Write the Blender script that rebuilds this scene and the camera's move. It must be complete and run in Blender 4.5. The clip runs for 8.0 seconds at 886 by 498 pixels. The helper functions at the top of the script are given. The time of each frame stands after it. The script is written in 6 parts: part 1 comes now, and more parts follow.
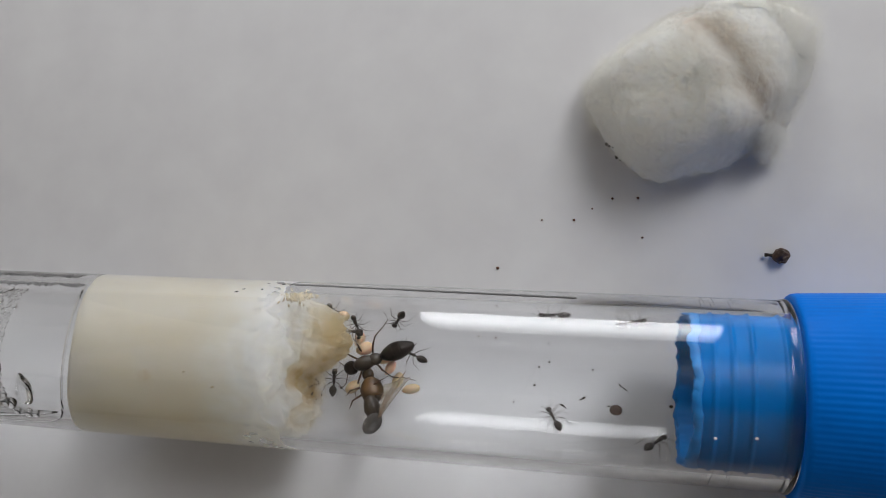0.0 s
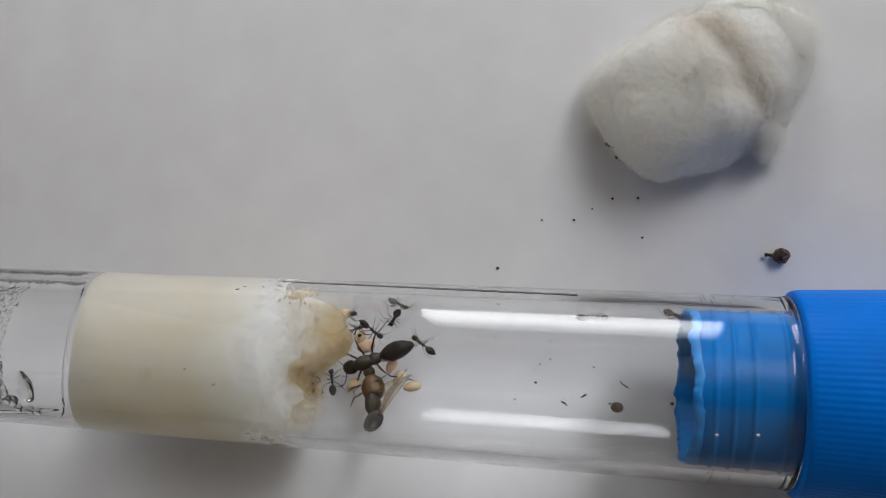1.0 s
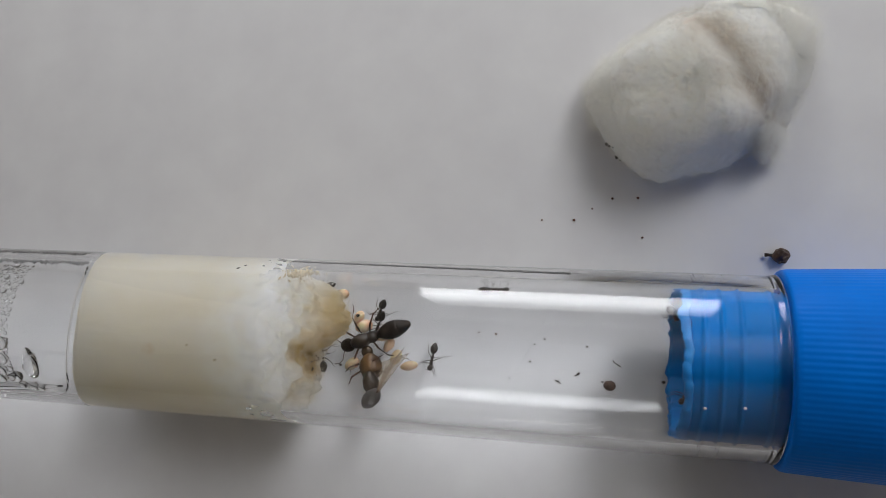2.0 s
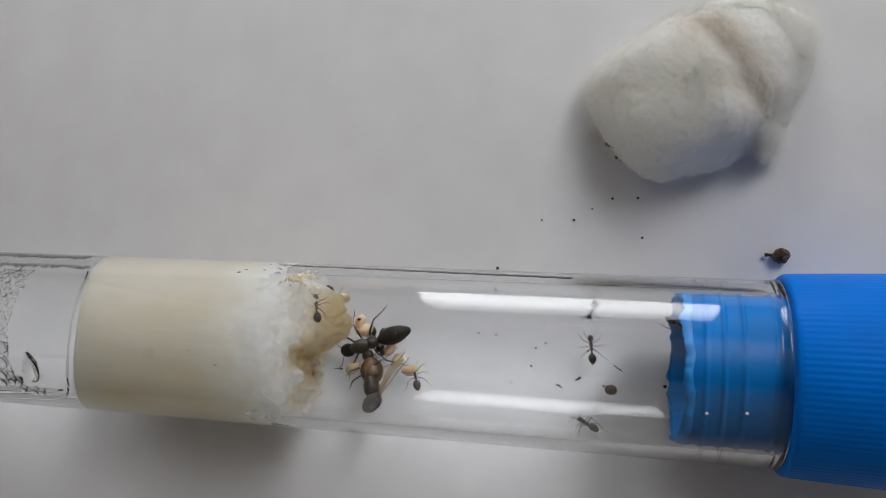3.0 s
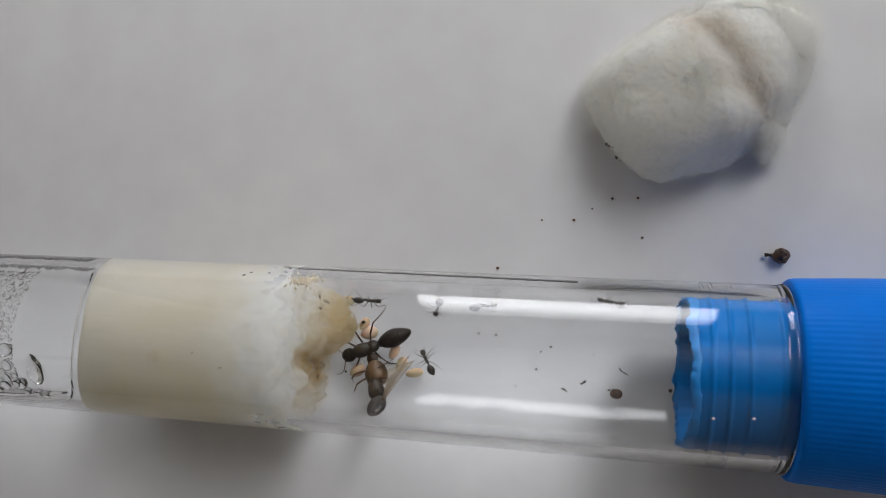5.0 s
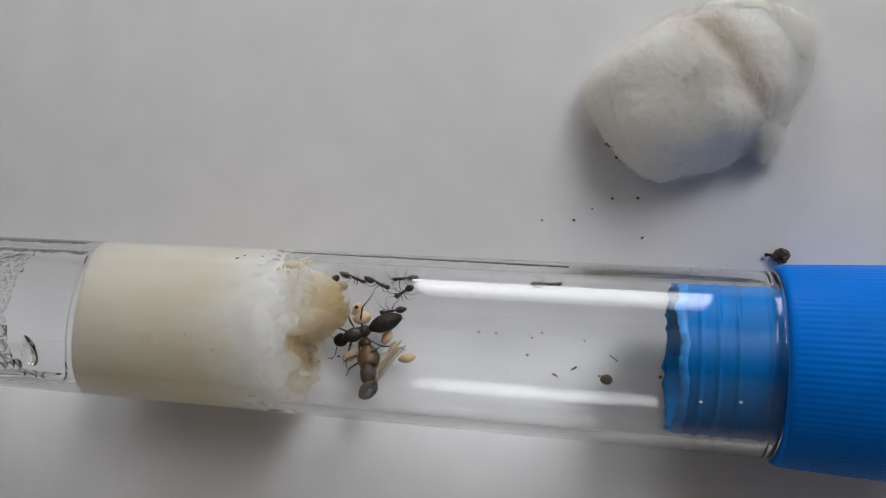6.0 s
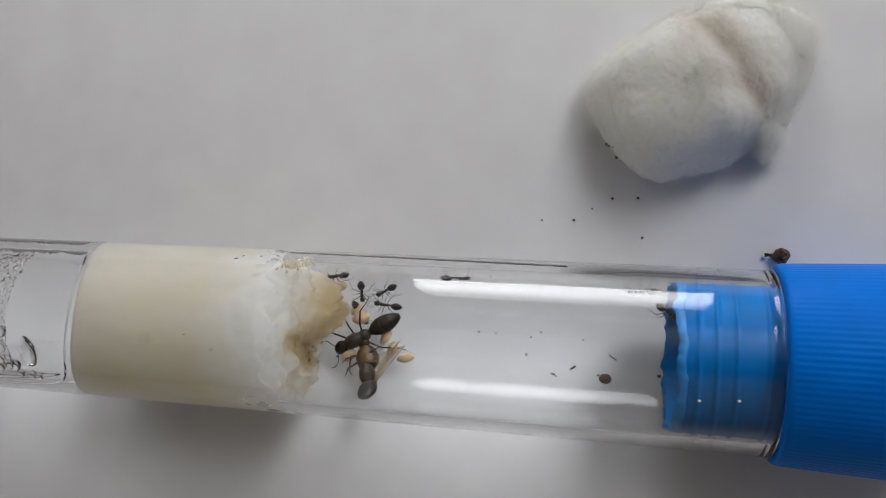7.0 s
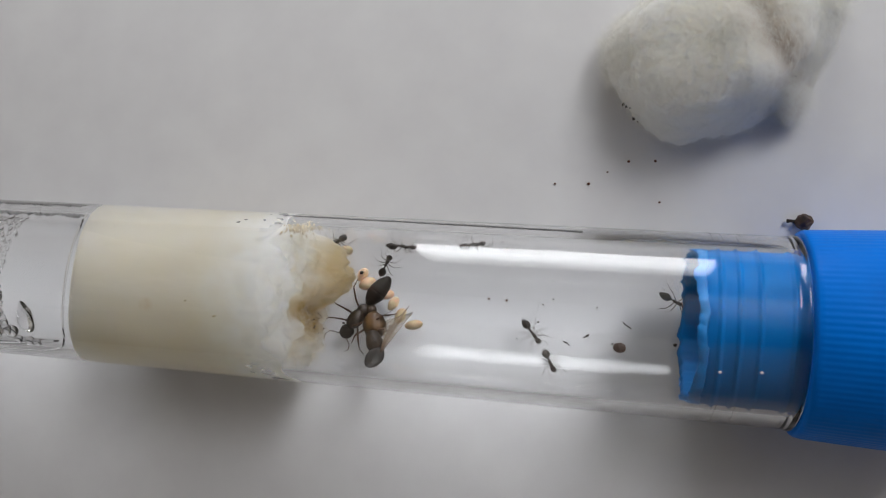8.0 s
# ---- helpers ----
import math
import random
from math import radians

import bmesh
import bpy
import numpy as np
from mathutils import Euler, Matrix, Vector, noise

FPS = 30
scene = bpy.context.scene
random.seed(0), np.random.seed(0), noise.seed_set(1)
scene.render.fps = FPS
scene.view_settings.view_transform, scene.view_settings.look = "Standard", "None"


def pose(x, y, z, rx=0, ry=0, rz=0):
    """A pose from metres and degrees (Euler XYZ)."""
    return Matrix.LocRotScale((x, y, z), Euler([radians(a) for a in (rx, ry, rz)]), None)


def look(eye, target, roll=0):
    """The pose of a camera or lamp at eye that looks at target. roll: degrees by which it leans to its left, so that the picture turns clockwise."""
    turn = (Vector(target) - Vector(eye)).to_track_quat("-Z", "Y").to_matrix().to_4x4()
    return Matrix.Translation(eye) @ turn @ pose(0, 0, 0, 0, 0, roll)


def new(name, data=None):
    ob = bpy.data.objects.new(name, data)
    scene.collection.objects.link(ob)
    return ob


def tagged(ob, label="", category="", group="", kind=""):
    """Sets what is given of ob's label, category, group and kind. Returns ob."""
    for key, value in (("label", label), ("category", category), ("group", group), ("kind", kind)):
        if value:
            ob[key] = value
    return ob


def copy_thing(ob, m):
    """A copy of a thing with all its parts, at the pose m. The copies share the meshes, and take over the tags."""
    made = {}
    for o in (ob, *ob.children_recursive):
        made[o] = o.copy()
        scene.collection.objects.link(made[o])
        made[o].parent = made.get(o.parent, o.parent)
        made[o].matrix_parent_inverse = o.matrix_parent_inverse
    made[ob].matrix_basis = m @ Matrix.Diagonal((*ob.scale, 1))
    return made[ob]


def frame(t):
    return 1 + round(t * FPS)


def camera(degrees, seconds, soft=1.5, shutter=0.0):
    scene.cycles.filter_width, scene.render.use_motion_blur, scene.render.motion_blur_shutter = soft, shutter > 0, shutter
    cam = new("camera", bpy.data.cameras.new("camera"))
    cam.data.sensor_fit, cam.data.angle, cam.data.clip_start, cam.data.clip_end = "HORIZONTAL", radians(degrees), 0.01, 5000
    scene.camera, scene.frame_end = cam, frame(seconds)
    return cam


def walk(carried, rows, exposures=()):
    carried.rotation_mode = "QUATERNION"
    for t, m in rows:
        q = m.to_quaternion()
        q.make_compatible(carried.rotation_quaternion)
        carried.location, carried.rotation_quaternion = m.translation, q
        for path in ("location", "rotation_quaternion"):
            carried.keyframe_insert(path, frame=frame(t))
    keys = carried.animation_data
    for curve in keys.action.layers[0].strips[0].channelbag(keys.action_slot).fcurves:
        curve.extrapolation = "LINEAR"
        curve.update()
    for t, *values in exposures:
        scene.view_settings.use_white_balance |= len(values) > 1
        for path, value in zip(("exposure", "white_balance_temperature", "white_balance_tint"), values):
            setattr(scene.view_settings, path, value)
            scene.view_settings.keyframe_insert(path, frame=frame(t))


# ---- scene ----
cam = camera(58.5, 8.0, soft=0.7, shutter=0.25)
MM = 0.001


def mm(x, y, z, rx=0, ry=0, rz=0):
    return pose(x * MM, y * MM, z * MM, rx, ry, rz)


def view(eye, target, roll):
    return look([v * MM for v in eye], [v * MM for v in target], roll)


HOLD = view((18.045, -15.920, 82.148), (0.0, 0.0, 0.0), -49.747)
walk(cam, [
    (0.0, HOLD), (7.5, HOLD),
    (7.6, view((17.858, -15.486, 81.889), (0.009, -0.268, 0.0), -50.635)),
    (7.7, view((17.564, -15.180, 81.986), (-0.166, -0.817, 0.0), -52.032)),
    (7.8, view((17.575, -15.168, 80.879), (-0.506, -1.907, 0.0), -54.781)),
    (7.9, view((17.080, -15.250, 80.261), (-0.716, -2.870, 0.0), -55.832)),
    (8.0, view((16.716, -15.276, 79.735), (-0.967, -3.753, 0.0), -57.540))],
    exposures=[(0.0, -0.91), (1.0, -0.91), (1.5, -0.98), (6.5, -0.97), (7.0, -0.92), (7.5, -0.92), (8.0, -0.85)])

# ---- world and light ----
world = bpy.data.worlds.new("sky")
scene.world = world
world.use_nodes = True
wn = world.node_tree.nodes
sky = wn.new("ShaderNodeTexSky")
sky.sky_type = "NISHITA"
sky.sun_disc = False
sky.sun_elevation, sky.sun_rotation = radians(35), radians(40)
world.node_tree.links.new(sky.outputs[0], wn["Background"].inputs[0])
wn["Background"].inputs[1].default_value = 0.05


def window_light(name, at, target, wide, high, watts, colour):
    data = bpy.data.lights.new(name, "AREA")
    data.shape, data.size, data.size_y, data.energy, data.color = "RECTANGLE", wide, high, watts, colour
    ob = new(name, data)
    ob.matrix_world = look(at, target)
    return ob


window_light("window_light_north", (0.015, 1.84, 0.40), (0.015, 0.0, 0.40), 0.72, 0.36, 16, (0.965, 0.98, 1.0))
window_light("window_light_north_upper", (0.015, 1.84, 0.76), (0.015, 0.0, 0.76), 0.72, 0.36, 6.5, (0.965, 0.98, 1.0))
window_light("window_light_east", (1.14, 1.30, 1.70), (0.0, 1.30, 1.70), 1.1, 1.3, 75, (0.965, 0.98, 1.0))


# ---- materials ----
def shader(name, base, rough=0.5, **inputs):
    m = bpy.data.materials.new(name)
    m.use_nodes = True
    b = m.node_tree.nodes["Principled BSDF"]
    b.inputs["Base Color"].default_value = (*base, 1)
    b.inputs["Roughness"].default_value = rough
    for key, v in inputs.items():
        b.inputs[key.replace("_", " ")].default_value = v
    return m


def noisy(m, low, high, scale, detail=4.0, bump=0.0, bump_scale=None, stretch=(1, 1, 1), spread=(0.3, 0.7)):
    """Colour between low and high by noise, with a fine relief; scale per metre."""
    n, l = m.node_tree.nodes, m.node_tree.links
    b = n["Principled BSDF"]
    co = n.new("ShaderNodeTexCoord")
    mp = n.new("ShaderNodeMapping")
    mp.inputs["Scale"].default_value = stretch
    l.new(co.outputs["Object"], mp.inputs[0])
    t = n.new("ShaderNodeTexNoise")
    t.inputs["Scale"].default_value, t.inputs["Detail"].default_value = scale, detail
    l.new(mp.outputs[0], t.inputs["Vector"])
    r = n.new("ShaderNodeValToRGB")
    r.color_ramp.elements[0].position, r.color_ramp.elements[1].position = spread
    r.color_ramp.elements[0].color, r.color_ramp.elements[1].color = (*low, 1), (*high, 1)
    l.new(t.outputs[0], r.inputs[0])
    l.new(r.outputs[0], b.inputs["Base Color"])
    if bump:
        t2 = n.new("ShaderNodeTexNoise")
        t2.inputs["Scale"].default_value, t2.inputs["Detail"].default_value = bump_scale or scale * 4, 5
        l.new(mp.outputs[0], t2.inputs["Vector"])
        bp = n.new("ShaderNodeBump")
        bp.inputs["Strength"].default_value, bp.inputs["Distance"].default_value = bump, 0.0002
        l.new(t2.outputs[0], bp.inputs["Height"])
        l.new(bp.outputs[0], b.inputs["Normal"])
    return m


PAPER = noisy(shader("paper", (0.78, 0.77, 0.78), 0.9, Specular_IOR_Level=0.12), (0.75, 0.74, 0.755), (0.80, 0.795, 0.805), 160, 6, 0.04, 9000)
# Unseen surfaces: pale ones bounce fill, dark ones keep the tube's reflections dark.
FILL_PAINT = noisy(shader("pale_fill_paint", (0.6, 0.58, 0.55), 0.8), (0.80, 0.75, 0.69), (0.86, 0.81, 0.75), 3, 4, 0.1, 60)
TAN_FILL_PAINT = noisy(shader("tan_fill_paint", (0.45, 0.40, 0.35), 0.8), (0.29, 0.26, 0.23), (0.34, 0.31, 0.28), 3, 4, 0.1, 60)
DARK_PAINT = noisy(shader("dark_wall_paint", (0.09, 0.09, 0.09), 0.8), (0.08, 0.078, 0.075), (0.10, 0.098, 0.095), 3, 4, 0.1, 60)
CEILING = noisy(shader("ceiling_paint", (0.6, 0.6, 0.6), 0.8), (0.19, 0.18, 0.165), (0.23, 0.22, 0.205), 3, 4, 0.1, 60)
WOOD = noisy(shader("table_wood", (0.4, 0.3, 0.2), 0.5), (0.28, 0.19, 0.11), (0.40, 0.29, 0.18), 14, 6, 0.2, 60, (1, 8, 1))
FLOOR = noisy(shader("floor_boards", (0.3, 0.2, 0.1), 0.5), (0.25, 0.18, 0.11), (0.34, 0.25, 0.16), 5, 5, 0.1, 30, (1, 8, 1))
CLEAR = shader("clear_plastic", (0.975, 0.98, 0.985), 0.012, Transmission_Weight=1.0, IOR=1.5)


def drawn_lines(m):
    """Faint relief that runs along the tube, as moulded plastic has."""
    n, l = m.node_tree.nodes, m.node_tree.links
    co = n.new("ShaderNodeTexCoord")
    mp = n.new("ShaderNodeMapping")
    mp.inputs["Scale"].default_value = (40, 1500, 1500)
    l.new(co.outputs["Object"], mp.inputs[0])
    t = n.new("ShaderNodeTexNoise")
    t.inputs["Scale"].default_value, t.inputs["Detail"].default_value = 1.0, 3
    l.new(mp.outputs[0], t.inputs["Vector"])
    bp = n.new("ShaderNodeBump")
    bp.inputs["Strength"].default_value, bp.inputs["Distance"].default_value = 0.02, 0.0001
    l.new(t.outputs[0], bp.inputs["Height"])
    l.new(bp.outputs[0], n["Principled BSDF"].inputs["Normal"])


drawn_lines(CLEAR)
WATER = shader("water", (1, 1, 1), 0.0, Transmission_Weight=1.0, IOR=1.33)
TORN = noisy(shader("torn_blue_plastic", (0.03, 0.30, 0.70), 0.5), (0.0, 0.14, 0.45), (0.0, 0.23, 0.60), 900, 4, 0.2, 6000)
BLUE = noisy(shader("blue_plastic", (0.0, 0.17, 0.66), 0.4, Specular_IOR_Level=0.08), (0.0, 0.18, 0.76), (0.0, 0.21, 0.87), 220, 4, 0.06, 2500)
# The cap's own plastic; its darker blue stands in for shade inside the tube.
SHADED_SLEEVE = noisy(shader("shaded_thin_blue", (0.0, 0.17, 0.72), 0.35, Specular_IOR_Level=0.0, Transmission_Weight=0.22), (0.0, 0.15, 0.46), (0.0, 0.18, 0.57), 220, 4, 0.06, 2500)
COTTON = noisy(shader("dry_cotton", (0.85, 0.83, 0.77), 0.95, Subsurface_Weight=1.0, Subsurface_Scale=0.006, Subsurface_Radius=(1.0, 0.95, 0.85)), (0.90, 0.875, 0.81), (0.96, 0.945, 0.90), 180, 6, 0.25, 4000)
DAMP = shader("damp_fibre", (0.66, 0.56, 0.40), 0.8)
FIBRE = shader("cotton_fibre", (0.93, 0.92, 0.87), 0.9)
DARK = noisy(shader("ant_shell", (0.02, 0.014, 0.01), 0.3), (0.022, 0.017, 0.014), (0.060, 0.045, 0.036), 900, 3, 0.15, 9000)
LIMB = shader("ant_limb", (0.055, 0.038, 0.027), 0.4)
QUEEN = noisy(shader("queen_shell", (0.02, 0.014, 0.01), 0.3, Specular_IOR_Level=0.25), (0.009, 0.0065, 0.005), (0.028, 0.019, 0.014), 600, 3, 0.2, 8000)
QUEEN_THORAX = noisy(shader("queen_thorax", (0.06, 0.04, 0.02), 0.4), (0.012, 0.008, 0.006), (0.045, 0.030, 0.019), 500, 3, 0.2, 7000)
QUEEN_LIMB = shader("queen_limb", (0.07, 0.03, 0.014), 0.4)
AMBER = noisy(shader("amber_shell", (0.3, 0.15, 0.05), 0.35), (0.018, 0.009, 0.004), (0.15, 0.075, 0.022), 600, 4, 0.3, 6000)
BROWN = noisy(shader("brown_shell", (0.07, 0.04, 0.02), 0.35), (0.014, 0.009, 0.006), (0.055, 0.032, 0.016), 600, 4, 0.3, 6000)
GREY = noisy(shader("grey_tip", (0.2, 0.18, 0.17), 0.5, Specular_IOR_Level=0.2), (0.025, 0.022, 0.020), (0.080, 0.072, 0.068), 500, 4)
WING = shader("wing_film", (0.55, 0.46, 0.33), 0.25, Alpha=0.42)
VEIN = shader("wing_vein", (0.12, 0.06, 0.025), 0.5)
BROOD = noisy(shader("brood_skin", (0.7, 0.5, 0.35), 0.4, Subsurface_Weight=0.4, Subsurface_Scale=0.0006), (0.62, 0.42, 0.26), (0.78, 0.60, 0.44), 500, 3, 0.1, 5000)
COCOON = noisy(shader("cocoon_silk", (0.75, 0.62, 0.45), 0.6, Subsurface_Weight=0.3, Subsurface_Scale=0.0006), (0.46, 0.34, 0.20), (0.58, 0.46, 0.31), 500, 4, 0.3, 7000)
CRUMB = noisy(shader("dark_crumb", (0.03, 0.02, 0.012), 0.6), (0.012, 0.008, 0.006), (0.05, 0.03, 0.018), 1500, 4, 0.4, 6000)
SEED = noisy(shader("seed_shell", (0.06, 0.03, 0.02), 0.35), (0.03, 0.014, 0.010), (0.10, 0.05, 0.03), 1200, 4, 0.4, 5000)
STAIN = noisy(shader("brown_stain", (0.3, 0.2, 0.09), 0.7), (0.50, 0.40, 0.24), (0.70, 0.62, 0.46), 1500, 3, 0.2, 6000)
RUST = shader("rust_speck", (0.11, 0.035, 0.02), 0.6)
INK = noisy(shader("dark_line", (0.03, 0.03, 0.03), 0.6), (0.02, 0.02, 0.02), (0.10, 0.095, 0.09), 2500, 3)


def lets_light_through(m, share):
    """Loose fibres pass part of the light that falls on their far side."""
    n, l = m.node_tree.nodes, m.node_tree.links
    b = n["Principled BSDF"]
    lets = n.new("ShaderNodeBsdfTranslucent")
    l.new(b.inputs["Base Color"].links[0].from_socket, lets.inputs["Color"])
    both = n.new("ShaderNodeMixShader")
    both.inputs[0].default_value = share
    l.new(b.outputs[0], both.inputs[1])
    l.new(lets.outputs[0], both.inputs[2])
    l.new(both.outputs[0], n["Material Output"].inputs["Surface"])
    return m


def wet_cotton():
    """Soaked cream cotton, stained yellow and brown towards the brood end."""
    m = noisy(shader("wet_cotton", (0.7, 0.68, 0.58), 0.45, Subsurface_Weight=1.0, Subsurface_Scale=0.012, Subsurface_Radius=(1.0, 0.95, 0.8)), (0.79, 0.73, 0.60), (0.94, 0.89, 0.80), 170, 9, 0.3, 1300, (0.35, 1, 1), (0.28, 0.72))
    n, l = m.node_tree.nodes, m.node_tree.links
    b = n["Principled BSDF"]
    under = b.inputs["Base Color"].links[0].from_socket
    co = n.new("ShaderNodeTexCoord")
    sep = n.new("ShaderNodeSeparateXYZ")
    l.new(co.outputs["Object"], sep.inputs[0])
    def coat(below, mask, low, high, colour):
        """Lays colour over what is below where a mask, broken up by noise, is high."""
        t = n.new("ShaderNodeTexNoise")
        t.inputs["Scale"].default_value, t.inputs["Detail"].default_value = 330 + 90 * len(colour), 6
        l.new(co.outputs["Object"], t.inputs["Vector"])
        mul = n.new("ShaderNodeMath")
        mul.operation = "MULTIPLY"
        l.new(mask, mul.inputs[0])
        l.new(t.outputs[0], mul.inputs[1])
        ramp = n.new("ShaderNodeValToRGB")
        ramp.color_ramp.elements[0].position, ramp.color_ramp.elements[1].position = low, high
        l.new(mul.outputs[0], ramp.inputs[0])
        mix = n.new("ShaderNodeMix")
        mix.data_type = "RGBA"
        l.new(ramp.outputs[0], mix.inputs["Factor"])
        l.new(below, mix.inputs["A"])
        mix.inputs["B"].default_value = (*colour, 1)
        return mix.outputs["Result"]

    def along(start, end):
        r = n.new("ShaderNodeMapRange")
        r.inputs["From Min"].default_value, r.inputs["From Max"].default_value = start, end
        l.new(sep.outputs[0], r.inputs[0])
        return r.outputs[0]

    def near(at, radius):
        d = n.new("ShaderNodeVectorMath")
        d.operation = "DISTANCE"
        d.inputs[1].default_value = at
        l.new(co.outputs["Object"], d.inputs[0])
        r = n.new("ShaderNodeMapRange")
        r.inputs["From Min"].default_value, r.inputs["From Max"].default_value = radius, radius * 0.2
        l.new(d.outputs["Value"], r.inputs[0])
        return r.outputs[0]
    under = coat(under, along(-0.0235, -0.0165), 0.08, 0.5, (0.95, 0.935, 0.88))
    under = coat(under, along(-0.0150, -0.0115), 0.15, 0.65, (0.76, 0.68, 0.48))
    under = coat(under, near((-0.0118, 0.0030, -0.0028), 0.0058), 0.05, 0.40, (0.66, 0.50, 0.26))
    under = coat(under, near((-0.0145, -0.0014, -0.0004), 0.0040), 0.06, 0.40, (0.55, 0.38, 0.12))
    under = coat(under, near((-0.0145, -0.0026, -0.0020), 0.0024), 0.08, 0.45, (0.42, 0.27, 0.10))
    under = coat(under, near((-0.0270, -0.0020, 0.0066), 0.0022), 0.35, 1.1, (0.70, 0.52, 0.32))
    l.new(under, b.inputs["Base Color"])
    return lets_light_through(m, 0.5)


WET = wet_cotton()


def crease_brown(m):
    """A faint brown, broken by noise, that is strongest along the fold of the dry cotton."""
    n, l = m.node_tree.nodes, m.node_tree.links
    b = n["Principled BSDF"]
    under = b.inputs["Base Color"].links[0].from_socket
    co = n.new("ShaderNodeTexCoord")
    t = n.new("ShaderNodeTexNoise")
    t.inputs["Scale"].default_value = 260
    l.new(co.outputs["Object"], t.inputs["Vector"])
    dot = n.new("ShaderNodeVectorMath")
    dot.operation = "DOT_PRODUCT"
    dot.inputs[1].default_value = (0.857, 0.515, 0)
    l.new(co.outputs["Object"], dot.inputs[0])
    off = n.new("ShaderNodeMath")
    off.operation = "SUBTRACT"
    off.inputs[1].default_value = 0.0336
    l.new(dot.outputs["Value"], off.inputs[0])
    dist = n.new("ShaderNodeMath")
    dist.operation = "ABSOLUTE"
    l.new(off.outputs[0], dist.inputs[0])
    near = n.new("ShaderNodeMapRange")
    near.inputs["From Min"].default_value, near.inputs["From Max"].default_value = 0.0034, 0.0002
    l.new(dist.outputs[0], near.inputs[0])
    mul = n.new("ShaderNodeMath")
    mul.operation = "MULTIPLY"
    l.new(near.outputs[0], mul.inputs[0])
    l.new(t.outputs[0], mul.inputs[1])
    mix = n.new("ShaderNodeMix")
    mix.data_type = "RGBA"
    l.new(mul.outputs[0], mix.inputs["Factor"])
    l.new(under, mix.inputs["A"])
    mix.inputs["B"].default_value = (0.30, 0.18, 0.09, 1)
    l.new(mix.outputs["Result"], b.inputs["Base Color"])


crease_brown(COTTON)


# ---- mesh helpers; sizes in millimetres ----
def part(name, bm, material, parent=None, label=""):
    """Links a bmesh, drawn in millimetres, as one mesh object, under a thing or a part."""
    bmesh.ops.scale(bm, vec=(MM, MM, MM), verts=bm.verts)
    for f in bm.faces:
        f.smooth = True
    me = bpy.data.meshes.new(name)
    bm.to_mesh(me)
    bm.free()
    me.materials.append(material)
    ob = new(name, me)
    if parent:
        ob.parent = parent
    return tagged(ob, label)


def ball(bm, at, radii, turn=(0, 0, 0), sub=3, taper=0.0, rough=0.0, seed=0):
    """An ellipsoid; taper narrows its -x end; rough roughens it."""
    m = mm(0, 0, 0, *turn)
    made = bmesh.ops.create_icosphere(bm, subdivisions=sub, radius=1)["verts"]
    for v in made:
        c = v.co.copy()
        k = 1 + taper * min(0, c.x)
        if rough:
            k *= 1 + rough * noise.noise(c * 2.3 + Vector((seed, 3 * seed, 7)))
        c = Vector((c.x * radii[0], c.y * radii[1] * k, c.z * radii[2] * k))
        v.co = m.to_3x3() @ c + Vector(at)
    return bm


def rod(bm, points, radii, sides=6):
    """A round bar along points, with a radius at each."""
    pts = [Vector(p) for p in points]
    rings = []
    for i, p in enumerate(pts):
        d = (pts[min(i + 1, len(pts) - 1)] - pts[max(i - 1, 0)]).normalized()
        a = d.orthogonal().normalized()
        b = d.cross(a)
        rings.append([bm.verts.new(p + radii[i] * (a * math.cos(k * 2 * math.pi / sides) + b * math.sin(k * 2 * math.pi / sides))) for k in range(sides)])
    for r, s in zip(rings, rings[1:]):
        for k in range(sides):
            bm.faces.new((r[k], r[(k + 1) % sides], s[(k + 1) % sides], s[k]))
    bm.faces.new(list(reversed(rings[0])))
    bm.faces.new(rings[-1])
    return bm


def lathe(bm, profile, sides=96, closed=True, wobble=None):
    """A body of revolution about x from (x, radius) rows; wobble(x, r, angle) may shift a point and returns x, r."""
    rings = []
    for x, r in profile:
        ring = []
        for k in range(sides):
            a = 2 * math.pi * k / sides
            px, pr = wobble(x, r, a) if wobble else (x, r)
            ring.append(bm.verts.new((px, pr * math.cos(a), pr * math.sin(a))))
        rings.append(ring)
    pairs = list(zip(rings, rings[1:] + ([rings[0]] if closed else [])))
    if not closed:
        pairs = pairs[:len(rings) - 1]
    for r, s in pairs:
        for k in range(sides):
            bm.faces.new((r[k], s[k], s[(k + 1) % sides], r[(k + 1) % sides]))
    if not closed:
        bm.faces.new(rings[0])
        bm.faces.new(list(reversed(rings[-1])))
    bmesh.ops.recalc_face_normals(bm, faces=bm.faces)
    return bm


def box(bm, low, high, bevel=0.0):
    made = bmesh.ops.create_cube(bm, size=1)["verts"]
    for v in made:
        v.co = Vector([(a + b) / 2 + c * (b - a) for a, b, c in zip(low, high, v.co)])
    if bevel:
        bmesh.ops.bevel(bm, geom=list({e for v in made for e in v.link_edges}), offset=bevel, segments=2, affect="EDGES")
    return bm


def strands(paths, radius):
    """A mesh of thin three-sided threads: paths is an array of threads, points, xyz."""
    n, k, _ = paths.shape
    side = np.array([[1, 0, 0.3], [-0.5, 0.8, -0.5], [-0.5, -0.8, 0.2]]) * radius
    verts = (paths[:, :, None, :] + side[None, None]).reshape(-1, 3) * MM
    quad = np.array([(i * 3 + j, i * 3 + (j + 1) % 3, i * 3 + 3 + (j + 1) % 3, i * 3 + 3 + j) for i in range(k - 1) for j in range(3)])
    faces = (quad[None] + (np.arange(n) * k * 3)[:, None, None]).reshape(-1, 4)
    me = bpy.data.meshes.new("strands")
    me.from_pydata(verts.tolist(), [], faces.tolist())
    return me


def thing(name, label, category, group="", kind=""):
    return tagged(new(name), label, category, group, kind)


